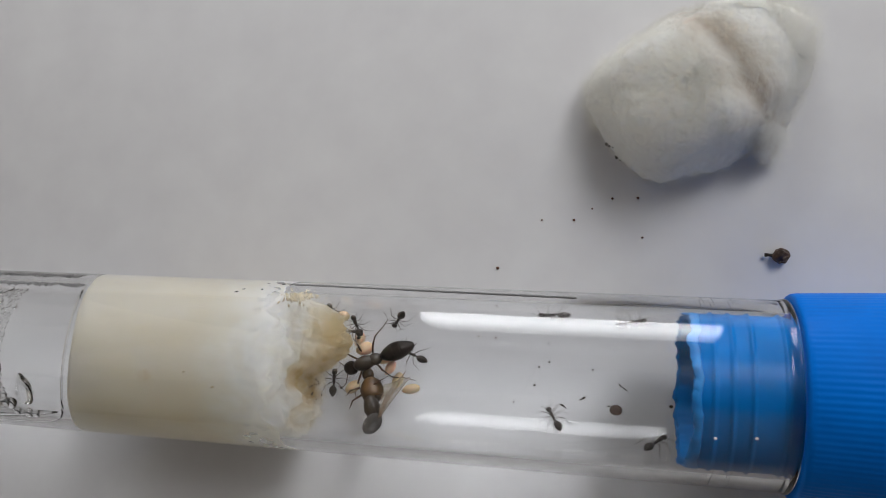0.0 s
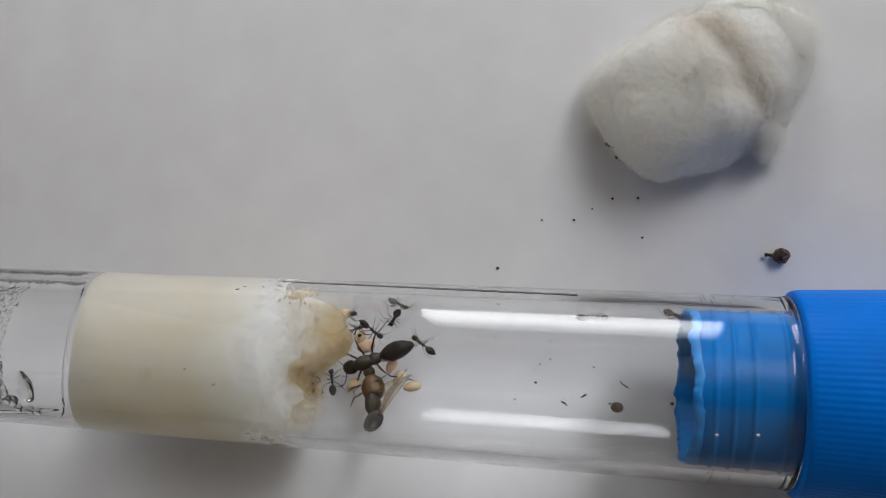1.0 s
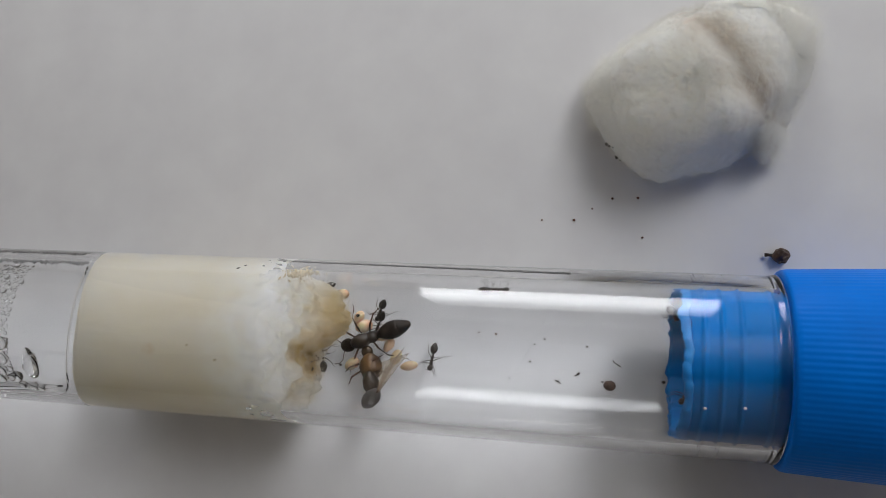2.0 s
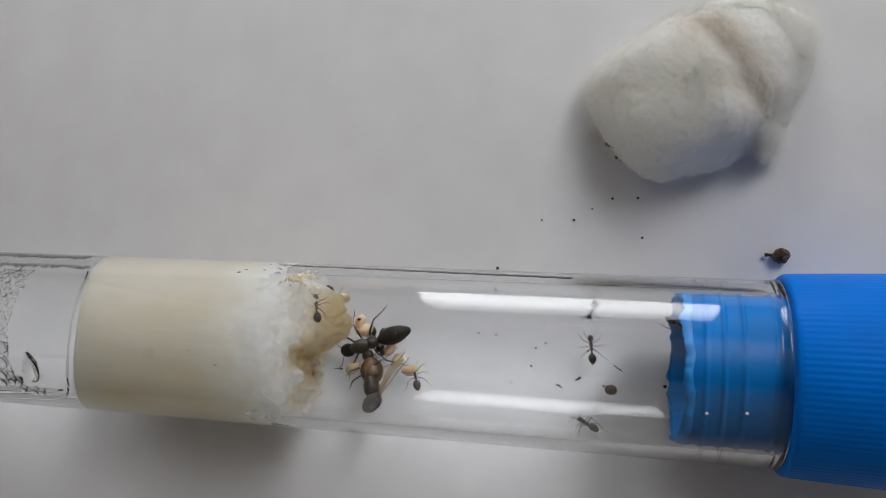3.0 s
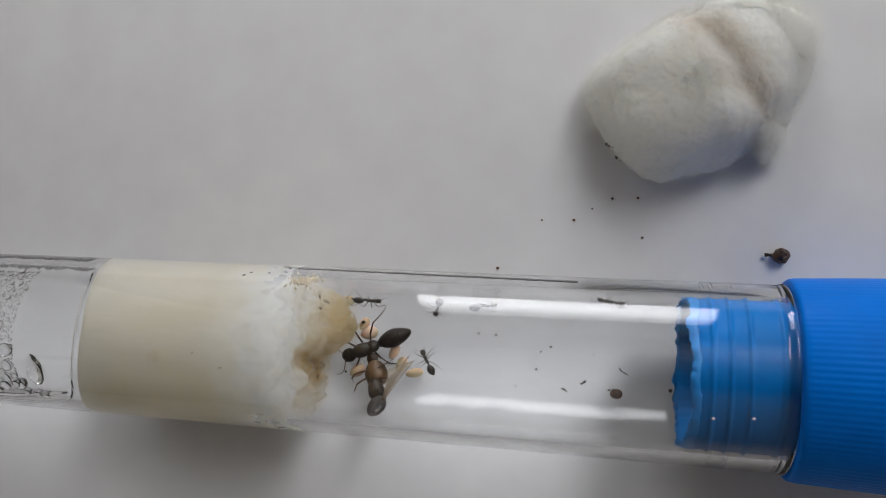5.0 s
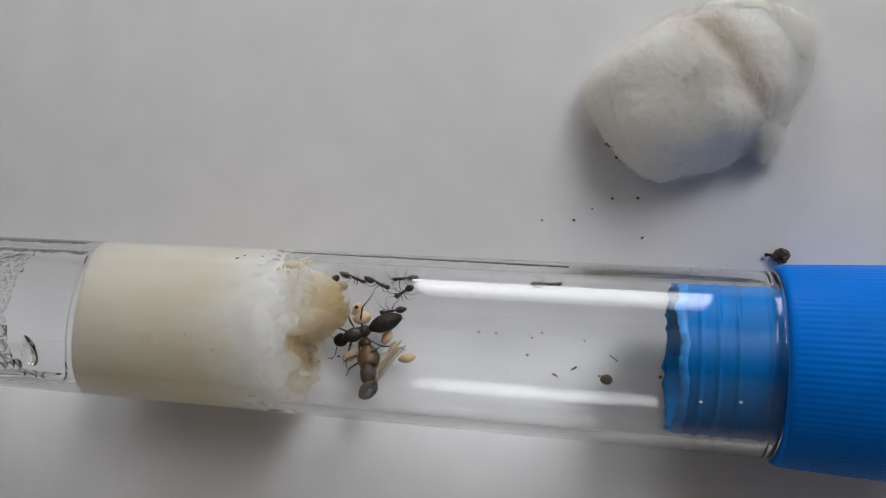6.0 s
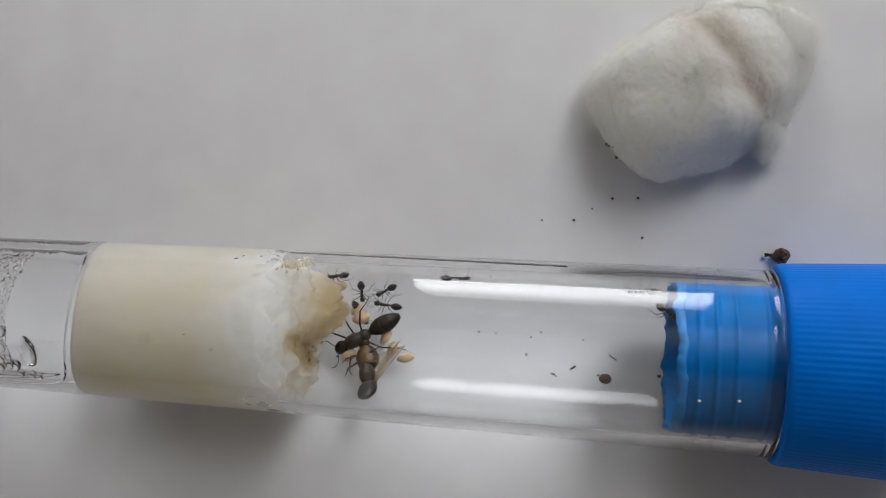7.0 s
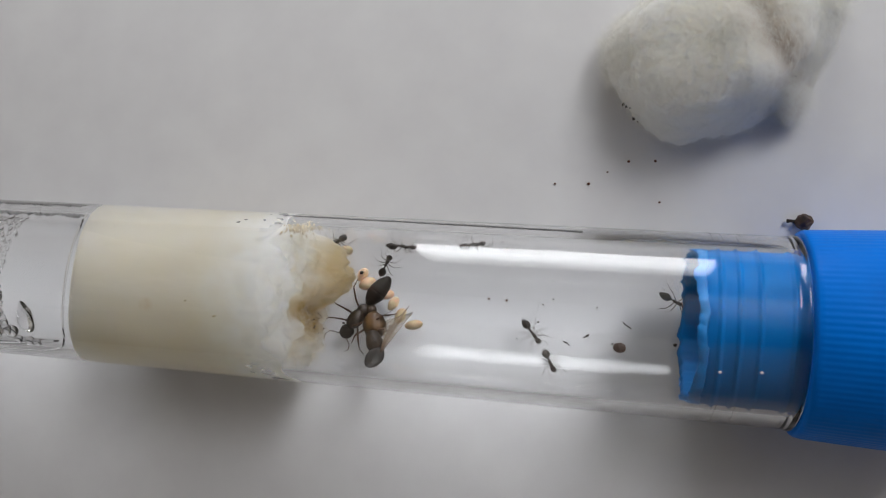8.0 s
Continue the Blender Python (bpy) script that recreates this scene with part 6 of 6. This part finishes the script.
    crawl(ANTS[8], tube_at, [
        (0, 16.27, 6.44, -2.62, 66, -24, 10), (0.1, 18.21, 6.38, -2.75, 67, 5, -2), (0.2, 19.49, 6.34, -2.84, 65, 14, -6), (0.3, 19.57, 6.16, -3.21, 54, 38, -24),
        (0.4, 19.54, 5.7, -3.97, 48, 31, -25), (0.5, 19.86, 5.29, -4.51, 43, 27, -26), (0.6, 19.95, 5.24, -4.57, 43, 26, -26), (0.7, 20.29, 4.8, -5.03, 34, 29, -36),
        (0.8, 20.8, 3.66, -3.83, 34, 29, -36), (0.9, 22.41, 2.97, -4.39, 30, 17, -27), (1, 22.76, 2.52, -4.66, 25, 15, -36), (1.1, 23.1, 2.02, -4.9, 19, 13, -44),
        (1.2, 23.44, 1.46, -5.09, 15, 9, -53), (1.3, 23.79, 0.87, -5.23, 10, 5, -61), (1.4, 24.13, 0.27, -5.29, 7, 0, -69), (1.5, 24.47, -0.32, -5.29, 4, -5, -77),
        (1.6, 24.81, -0.88, -5.23, 2, -10, -84), (1.7, 25.16, -1.39, -5.12, 0, -15, -91), (1.8, 24.16, -1.91, -4.95, 6, -19, -101), (1.9, 23.17, -2.37, -4.74, 12, -22, -112),
        (2, 22.17, -2.79, -4.51, 19, -24, -123), (2.1, 21.18, -3.14, -4.27, 26, -24, -135), (2.2, 20.19, -4.51, -5.29, 33, -23, -146), (2.3, 19.19, -4.85, -4.98, 40, -21, -157),
        (2.4, 17.88, -4.59, -5.22, 42, -7, -176), (2.5, 16.57, -4.32, -5.44, 38, 9, 162), (2.6, 15.26, -4.04, -5.66, 27, 23, 135), (2.7, 13.96, -3.75, -5.85, 11, 30, 105),
        (2.8, 12.65, -3.45, -6.04, -6, 29, 79), (2.9, 13.35, -0.11, -6.95, 0, 1, 68), (3, 13.08, 1.69, -6.74, -2, -14, 97), (3.1, 11.18, 3.78, -5.83, -27, -19, 148),
        (3.2, 9.85, 3.29, -6.12, -25, 15, -150), (3.3, 8.03, 1.8, -6.71, -8, 13, -124), (3.4, 5.73, -0.11, -6.95, 1, -1, -122), (3.5, 4.8, -1.61, -6.76, 5, -13, -110),
        (3.6, 4.62, -4.29, -5.47, -5, -38, -82), (3.7, 5.43, -5.84, -3.77, -39, -46, -42), (3.8, 7.99, -6.36, -2.8, -66, 6, 2), (3.9, 10.89, -6.08, -3.37, -58, 23, 14),
        (4, 12.98, -3.69, -5.89, -21, 25, 48), (4.1, 15.45, -2.33, -6.55, -14, 14, 43), (4.2, 18.15, -1.85, -6.7, -13, 9, 34), (4.3, 19.77, 0.2, -6.95, 1, -1, 58),
        (4.4, 20.22, 2.21, -4.82, 11, -22, 63), (4.5, 20.19, 4.11, -5.6, -2, -36, 94), (4.6, 20.17, 5.96, -3.58, -6, -59, 97), (4.7, 19.89, 6.73, -1.74, -32, -73, 123),
        (4.8, 18.05, 6.74, -1.7, -60, -61, 153), (4.9, 16.22, 6.75, -1.66, -71, -44, 166), (5, 14.38, 6.76, -1.62, -75, -26, 173), (5.1, 12.54, 6.77, -1.58, -77, -9, 178),
        (5.2, 10.7, 6.78, -1.53, -77, 7, -178), (5.3, 8.83, 6.74, -1.68, -76, 7, -178), (5.4, 6.97, 6.71, -1.83, -75, 7, -178), (5.5, 5.1, 6.66, -1.97, -73, 6, -178),
        (5.6, 3.23, 6.62, -2.11, -72, 6, -178), (5.7, 1.36, 6.57, -2.26, -71, 6, -178), (5.8, -0.51, 6.52, -2.4, -70, 6, -178), (5.9, -2.32, 6.81, -1.41, -78, 7, -178),
        (6, -4.8, 6.73, -1.74, -75, 17, -175), (6.1, -5.45, 6.6, -2.18, -70, 22, -172), (6.2, -5.38, 6.65, -2.02, -72, 23, -172), (6.3, -5.67, 6.65, -2.03, -71, 23, -172),
        (6.4, -5.81, 6.61, -2.15, -70, 22, -172), (6.5, -5.44, 6.55, -2.33, -70, 17, -174), (6.6, -5.88, 6.83, -1.31, -72, -45, 165), (6.7, -6.81, 6.5, -2.47, 52, -58, 31),
        (6.8, -4.41, 6.54, -2.36, 70, -14, 5), (6.9, -3.01, 6.58, -2.23, 71, -5, 2), (7, 0.67, 6.89, -0.92, 82, -5, 1), (7.1, 3.35, 6.89, -0.88, 83, -6, 1),
        (7.2, 6.6, 6.86, -1.1, 81, -7, 1), (7.3, 9.22, 6.91, -0.71, 84, -7, 1), (7.4, 10.05, 6.91, -0.77, 81, 47, -7), (7.5, 10.22, 6.59, -2.21, 61, 47, -23),
        (7.6, 9.09, 6.36, -2.8, -46, 55, -143), (7.7, 7.4, 4.71, -5.11, -27, 34, -133), (7.8, 6.31, 1.49, -6.79, 1, 12, -88), (7.9, 6.79, -1.52, -6.78, -2, -12, -82),
        (8, 8.7, -4.6, -5.21, -21, -37, -58)])
    crawl(ANTS[9], tube_at, [
        (0, 9.31, -3.87, -5.77, 18, 29, 124), (0.1, 6.59, -2.25, -6.58, 10, 16, 123), (0.2, 4.01, 0.02, -6.95, 0, 0, 122), (0.3, 1.95, 2.93, -6.3, -8, -24, 110),
        (0.4, 1.57, 5.42, -4.35, 7, -51, 81), (0.5, 2.52, 6.88, -0.99, 48, -78, 41), (0.6, 3.33, 6.95, 0.22, 92, -27, -1), (0.7, 4.58, 6.89, -0.92, 82, -19, 3),
        (0.8, 6.18, 6.66, -1.97, 73, -6, 2), (0.9, 9.71, 6.34, -2.85, 66, -4, 2), (1, 12.65, 6.51, -2.43, 69, -5, 2), (1.1, 14.76, 6.67, -1.96, 74, -6, 2),
        (1.2, 16.83, 6.88, -0.97, 81, -23, 3), (1.3, 18.49, 6.92, 0.66, 96, -25, -3), (1.4, 19.59, 6.89, -0.91, 79, 45, -8), (1.5, 19.92, 6.71, -1.81, 66, 50, -19),
        (1.6, 20.32, 5.1, -1.45, 52, 64, -35), (1.7, 20.53, 5.13, -1.33, 53, 65, -34), (1.8, 20.55, 5.11, -1.41, 51, 65, -37), (1.9, 20.57, 5.09, -1.49, 48, 65, -39),
        (2, 20.59, 5.06, -1.57, 46, 65, -42), (2.1, 20.61, 5.04, -1.64, 43, 65, -44), (2.2, 20.62, 5.01, -1.72, 41, 65, -46), (2.3, 20.41, 4.97, -1.85, 46, 61, -40),
        (2.4, 20.19, 6.46, -2.58, 49, 56, -35), (2.5, 19.98, 6.4, -2.71, 52, 52, -31), (2.6, 19.76, 6.35, -2.83, 53, 48, -28), (2.7, 19.55, 6.29, -2.95, 55, 43, -25),
        (2.8, 19.33, 6.25, -3.05, 56, 39, -23), (2.9, 19.8, 5.6, -4.12, 29, 47, -53), (3, 21.03, 4.55, -2.73, 52, 34, -24), (3.1, 22.77, 4.19, -3.25, 52, 8, -7),
        (3.2, 22.93, 4.12, -3.34, 51, 4, -2), (3.3, 23.09, 4.05, -3.42, 50, 0, 2), (3.4, 23.24, 3.98, -3.51, 49, -4, 7), (3.5, 23.4, 3.9, -3.59, 48, -8, 12),
        (3.6, 23.55, 3.82, -3.67, 46, -12, 17), (3.7, 23.71, 3.75, -3.75, 43, -16, 23), (3.8, 23.87, 3.67, -3.83, 40, -20, 29), (3.9, 24.02, 3.59, -3.9, 37, -24, 36),
        (4, 24.18, 3.5, -3.98, 32, -27, 43), (4.1, 24.33, 3.42, -4.05, 28, -30, 50), (4.2, 24.49, 3.33, -4.12, 23, -32, 58), (4.3, 24.65, 3.24, -4.19, 18, -33, 66),
        (4.4, 24.8, 3.16, -4.26, 12, -34, 73), (4.5, 24.96, 3.07, -4.32, 7, -34, 81), (4.6, 25.11, 2.98, -4.38, 2, -34, 88), (4.7, 25.27, 2.89, -4.45, -3, -33, 95),
        (4.8, 25.09, 2.97, -4.39, -8, -33, 103), (4.9, 24.91, 3.05, -4.33, -14, -32, 112), (5, 24.73, 3.13, -4.28, -19, -30, 120), (5.1, 24.55, 3.21, -4.22, -25, -28, 129),
        (5.2, 24.37, 3.29, -4.15, -30, -25, 137), (5.3, 24.19, 3.37, -4.09, -34, -21, 145), (5.4, 24.01, 3.45, -4.03, -38, -16, 153), (5.5, 23.83, 3.52, -3.96, -41, -11, 160),
        (5.6, 23.65, 3.6, -3.89, -43, -6, 167), (5.7, 23.47, 3.67, -3.82, -45, -1, 174), (5.8, 23.29, 3.74, -3.75, -46, 4, 180), (5.9, 23.11, 3.81, -3.68, -46, 10, -174),
        (6, 22.93, 3.88, -3.61, -46, 15, -169), (6.1, 22.75, 3.95, -3.54, -45, 19, -163), (6.2, 22.57, 4.01, -3.46, -44, 24, -158), (6.3, 21.81, 4.2, -3.23, -51, 16, -168),
        (6.4, 20.45, 4.36, -3.01, -55, -9, 174), (6.5, 20.05, 5.25, -4.55, -33, -39, 136), (6.6, 20.02, 5.65, -4.05, -44, -36, 148), (6.7, 20.1, 5.82, -3.8, -54, 21, -168),
        (6.8, 20.19, 5.98, -3.53, 5, 59, -86), (6.9, 20.3, 4.63, -2.58, 42, 49, -40), (7, 20.41, 4.71, -2.43, 49, 45, -31), (7.1, 21.17, 4.89, -2.04, 60, 40, -21),
        (7.2, 21.92, 5.04, -1.64, 68, 34, -13), (7.3, 22.44, 4.94, -1.93, 65, 32, -14), (7.4, 22.96, 4.81, -2.22, 61, 29, -14), (7.5, 23.48, 4.67, -2.5, 58, 27, -15),
        (7.6, 24, 4.51, -2.78, 55, 24, -15), (7.7, 24.52, 4.33, -3.05, 52, 22, -15), (7.8, 25.04, 4.14, -3.31, 49, 19, -15), (7.9, 25.56, 3.94, -3.55, 46, 17, -15),
        (8, 26.08, 3.73, -3.77, 43, 15, -15)])
    crawl(ANTS[10], tube_at, [
        (0, 18.68, -5.48, -4.28, -40, 37, 36), (0.1, 20.26, -3.41, -6.06, -16, 25, 56), (0.2, 21.44, -1.9, -4.95, -16, 13, 38), (0.3, 22.67, -1.24, -5.15, -13, 3, 14),
        (0.4, 22.89, -1.55, -5.07, -16, -1, 9), (0.5, 23.12, -1.86, -4.96, -19, -5, 3), (0.6, 23.34, -2.18, -4.83, -21, -10, -3), (0.7, 23.56, -2.5, -4.67, -24, -16, -8),
        (0.8, 23.78, -2.82, -4.49, -25, -22, -15), (0.9, 24, -3.13, -4.28, -26, -28, -21), (1, 24.22, -3.43, -4.04, -26, -35, -28), (1.1, 24.44, -3.71, -3.78, -25, -41, -35),
        (1.2, 24.66, -3.97, -3.51, -23, -47, -43), (1.3, 24.88, -4.21, -3.22, -20, -53, -52), (1.4, 25.1, -4.42, -2.93, -14, -58, -63), (1.5, 25.32, -4.6, -2.64, -6, -62, -76),
        (1.6, 25.55, -4.75, -2.34, 4, -65, -91), (1.7, 25.77, -4.88, -2.06, 15, -66, -107), (1.8, 25.61, -4.88, -2.08, 24, -65, -117), (1.9, 25.44, -4.87, -2.09, 33, -62, -126),
        (2, 25.28, -4.86, -2.11, 39, -59, -134), (2.1, 25.12, -4.85, -2.13, 45, -56, -141), (2.2, 24.96, -4.85, -2.14, 49, -52, -146), (2.3, 24.8, -4.84, -2.16, 53, -48, -151),
        (2.4, 24.64, -4.83, -2.18, 55, -44, -155), (2.5, 24.48, -4.82, -2.19, 58, -39, -159), (2.6, 24.32, -4.82, -2.21, 59, -35, -162), (2.7, 24.16, -4.81, -2.23, 61, -31, -165),
        (2.8, 24, -4.8, -2.24, 62, -26, -167), (2.9, 23.84, -4.79, -2.26, 63, -22, -170), (3, 23.67, -4.79, -2.28, 63, -17, -172), (3.1, 23.51, -4.78, -2.29, 64, -13, -174),
        (3.2, 23.35, -4.77, -2.31, 64, -9, -176), (3.3, 22.49, -4.77, -2.31, 64, -9, -176), (3.4, 21.64, -4.77, -2.31, 64, -9, -176), (3.5, 20.84, -4.76, -2.32, 63, -18, -171),
        (3.6, 19.93, -6.08, -3.37, 61, -8, -176), (3.7, 18.55, -6.03, -3.45, 52, 37, 154), (3.8, 17.76, -3.6, -5.94, 1, 31, 92), (3.9, 18.27, 0.16, -6.95, 0, -1, 91),
        (4, 19.97, 0.83, -6.9, 5, -5, 48), (4.1, 20.86, 1.3, -5.14, 6, -13, 63), (4.2, 20.57, 3.12, -4.29, 4, -36, 84), (4.3, 20.24, 5.86, -3.74, -6, -57, 97),
        (4.4, 20.5, 4.9, -2.02, 44, -58, 41), (4.5, 21.83, 5.3, 0.12, 91, -13, 0), (4.6, 21.99, 5.3, -0.02, 90, -13, 0), (4.7, 22.15, 5.3, -0.16, 88, -12, 0),
        (4.8, 22.31, 5.29, -0.3, 86, -12, 0), (4.9, 22.48, 5.28, -0.45, 84, -12, 1), (5, 22.64, 5.27, -0.6, 83, -12, 1), (5.1, 22.8, 5.25, -0.76, 81, -11, 1),
        (5.2, 22.96, 5.22, -0.92, 79, -11, 1), (5.3, 23.12, 5.19, -1.08, 77, -11, 2), (5.4, 23.28, 5.15, -1.24, 75, -11, 2), (5.5, 23.45, 5.11, -1.4, 73, -10, 2),
        (5.6, 23.61, 5.06, -1.57, 72, -10, 2), (5.7, 23.77, 5.01, -1.74, 70, -10, 2), (5.8, 23.93, 4.95, -1.91, 68, -9, 3), (5.9, 24.09, 4.88, -2.07, 66, -9, 3),
        (6, 24.25, 4.8, -2.24, 64, -9, 3), (6.1, 24.42, 4.72, -2.4, 62, -8, 3), (6.2, 24.58, 4.64, -2.56, 61, -8, 3), (6.3, 24.74, 4.55, -2.72, 59, -8, 3),
        (6.4, 24.9, 4.45, -2.88, 57, -7, 3), (6.5, 25.06, 4.35, -3.03, 55, -7, 4), (6.6, 25.22, 4.24, -3.18, 53, -7, 4), (6.7, 25.38, 4.13, -3.32, 52, -6, 4),
        (6.8, 25.55, 4.02, -3.46, 50, -6, 4), (6.9, 25.71, 3.9, -3.59, 48, -6, 4), (7, 25.87, 3.78, -3.71, 46, -5, 4), (7.1, 26.03, 3.66, -3.83, 44, -5, 4),
        (7.2, 26.19, 3.54, -3.95, 43, -5, 4), (7.3, 26.35, 3.41, -4.06, 41, -4, 4), (7.4, 26.52, 3.29, -4.16, 39, -4, 4), (7.5, 26.68, 3.16, -4.25, 37, -4, 4),
        (7.6, 26.84, 3.04, -4.34, 36, -3, 4), (7.7, 27, 2.92, -4.42, 34, -3, 4), (7.8, 27.16, 2.8, -4.5, 32, -3, 4), (7.9, 27.32, 2.68, -4.58, 30, -2, 4),
        (8, 27.49, 2.56, -4.64, 29, -2, 4)])
    crawl(QUEEN_ANT, tube_at, [
        (0, -8.63, 1.55, -6.78, -12, 5, -157), (0.1, -8.64, 1.52, -6.78, -12, 5, -157), (0.2, -8.66, 1.5, -6.79, -11, 5, -157), (0.3, -8.68, 1.47, -6.79, -11, 5, -157),
        (0.4, -8.69, 1.45, -6.8, -11, 5, -157), (0.5, -8.71, 1.42, -6.8, -11, 5, -157), (0.6, -8.73, 1.39, -6.81, -11, 5, -157), (0.7, -8.75, 1.37, -6.81, -10, 4, -157),
        (0.8, -8.76, 1.34, -6.82, -10, 4, -157), (0.9, -8.78, 1.31, -6.82, -10, 4, -157), (1, -8.8, 1.29, -6.83, -10, 4, -157), (1.1, -8.77, 1.27, -6.83, -10, 4, -157),
        (1.2, -8.86, 1.3, -6.83, -10, 4, -157), (1.3, -8.79, 1.43, -6.8, -11, 5, -157), (1.4, -8.96, 1.43, -6.8, -11, 5, -157), (1.5, -8.95, 1.43, -6.8, -11, 4, -158),
        (1.6, -8.9, 1.46, -6.79, -11, 5, -158), (1.7, -8.86, 1.49, -6.79, -12, 5, -158), (1.8, -8.86, 1.47, -6.79, -11, 5, -158), (1.9, -8.87, 1.44, -6.8, -11, 4, -158),
        (2, -8.87, 1.42, -6.8, -11, 4, -158), (2.1, -8.88, 1.39, -6.81, -11, 4, -159), (2.2, -8.88, 1.37, -6.81, -11, 4, -159), (2.3, -8.89, 1.34, -6.82, -10, 4, -159),
        (2.4, -8.89, 1.32, -6.82, -10, 4, -159), (2.5, -8.89, 1.29, -6.83, -10, 4, -159), (2.6, -8.9, 1.27, -6.83, -10, 4, -159), (2.7, -8.9, 1.24, -6.84, -10, 4, -159),
        (2.8, -8.91, 1.22, -6.84, -9, 4, -159), (2.9, -8.93, 1.21, -6.84, -9, 4, -159), (3, -8.95, 1.21, -6.84, -9, 4, -159), (3.1, -8.97, 1.2, -6.85, -9, 4, -159),
        (3.2, -9, 1.2, -6.85, -9, 4, -159), (3.3, -9.02, 1.19, -6.85, -9, 4, -159), (3.4, -9.04, 1.19, -6.85, -9, 4, -159), (3.5, -9.06, 1.18, -6.85, -9, 4, -159),
        (3.6, -9.13, 1.09, -6.86, -8, 3, -159), (3.7, -9.19, 1, -6.87, -8, 3, -158), (3.8, -9.25, 0.9, -6.89, -7, 3, -158), (3.9, -9.32, 0.81, -6.9, -6, 3, -158),
        (4, -9.38, 0.72, -6.91, -5, 2, -158), (4.1, -9.38, 0.84, -6.89, -6, 3, -157), (4.2, -9.38, 0.96, -6.88, -7, 3, -157), (4.3, -9.38, 1.08, -6.86, -8, 4, -157),
        (4.4, -9.38, 1.2, -6.84, -9, 4, -156), (4.5, -9.38, 1.32, -6.82, -10, 4, -156), (4.6, -9.36, 1.3, -6.83, -10, 4, -156), (4.7, -9.34, 1.28, -6.83, -10, 4, -156),
        (4.8, -9.34, 1.23, -6.84, -9, 4, -156), (4.9, -9.34, 1.19, -6.84, -9, 4, -156), (5, -9.35, 1.14, -6.85, -9, 4, -156), (5.1, -9.35, 1.09, -6.86, -8, 4, -155),
        (5.2, -9.35, 1.04, -6.87, -8, 4, -155), (5.3, -9.36, 0.99, -6.87, -7, 3, -155), (5.4, -9.36, 0.94, -6.88, -7, 3, -155), (5.5, -9.37, 0.89, -6.89, -7, 3, -155),
        (5.6, -9.37, 0.85, -6.9, -6, 3, -155), (5.7, -9.37, 0.8, -6.9, -6, 3, -155), (5.8, -9.38, 0.75, -6.91, -6, 3, -154), (5.9, -9.22, 0.83, -6.9, -6, 3, -155),
        (6, -9.5, 1.11, -6.86, -8, 4, -156), (6.1, -9.48, 1.1, -6.86, -8, 4, -156), (6.2, -9.46, 1.09, -6.86, -8, 4, -155), (6.3, -9.43, 1.08, -6.87, -8, 4, -155),
        (6.4, -9.41, 1.07, -6.87, -8, 4, -155), (6.5, -9.38, 1.06, -6.87, -8, 4, -155), (6.6, -9.4, 1.06, -6.87, -8, 4, -154), (6.7, -9.42, 1.05, -6.87, -8, 4, -153),
        (6.8, -9.44, 1.05, -6.87, -8, 4, -152), (6.9, -9.4, 0.84, -6.9, -6, 3, -150), (7, -9.36, 0.62, -6.92, -4, 3, -148), (7.1, -9.54, 0.55, -6.93, -4, 3, -145),
        (7.2, -9.96, 0.39, -6.94, -3, 2, -141), (7.3, -10.07, 0.19, -6.95, -1, 1, -139), (7.4, -10.15, 0.09, -6.95, -1, 0, -138), (7.5, -10.23, -0.01, -6.95, 0, 0, -136),
        (7.6, -10.43, 0.38, -6.94, -2, 2, -135), (7.7, -10.38, 0.22, -6.95, -1, 1, -134), (7.8, -10.28, -0.15, -6.95, 1, -1, -130), (7.9, -10.37, -0.51, -6.93, 2, -3, -126),
        (8, -10.16, -0.37, -6.94, 2, -3, -123)], 3.0, 9)


motions()
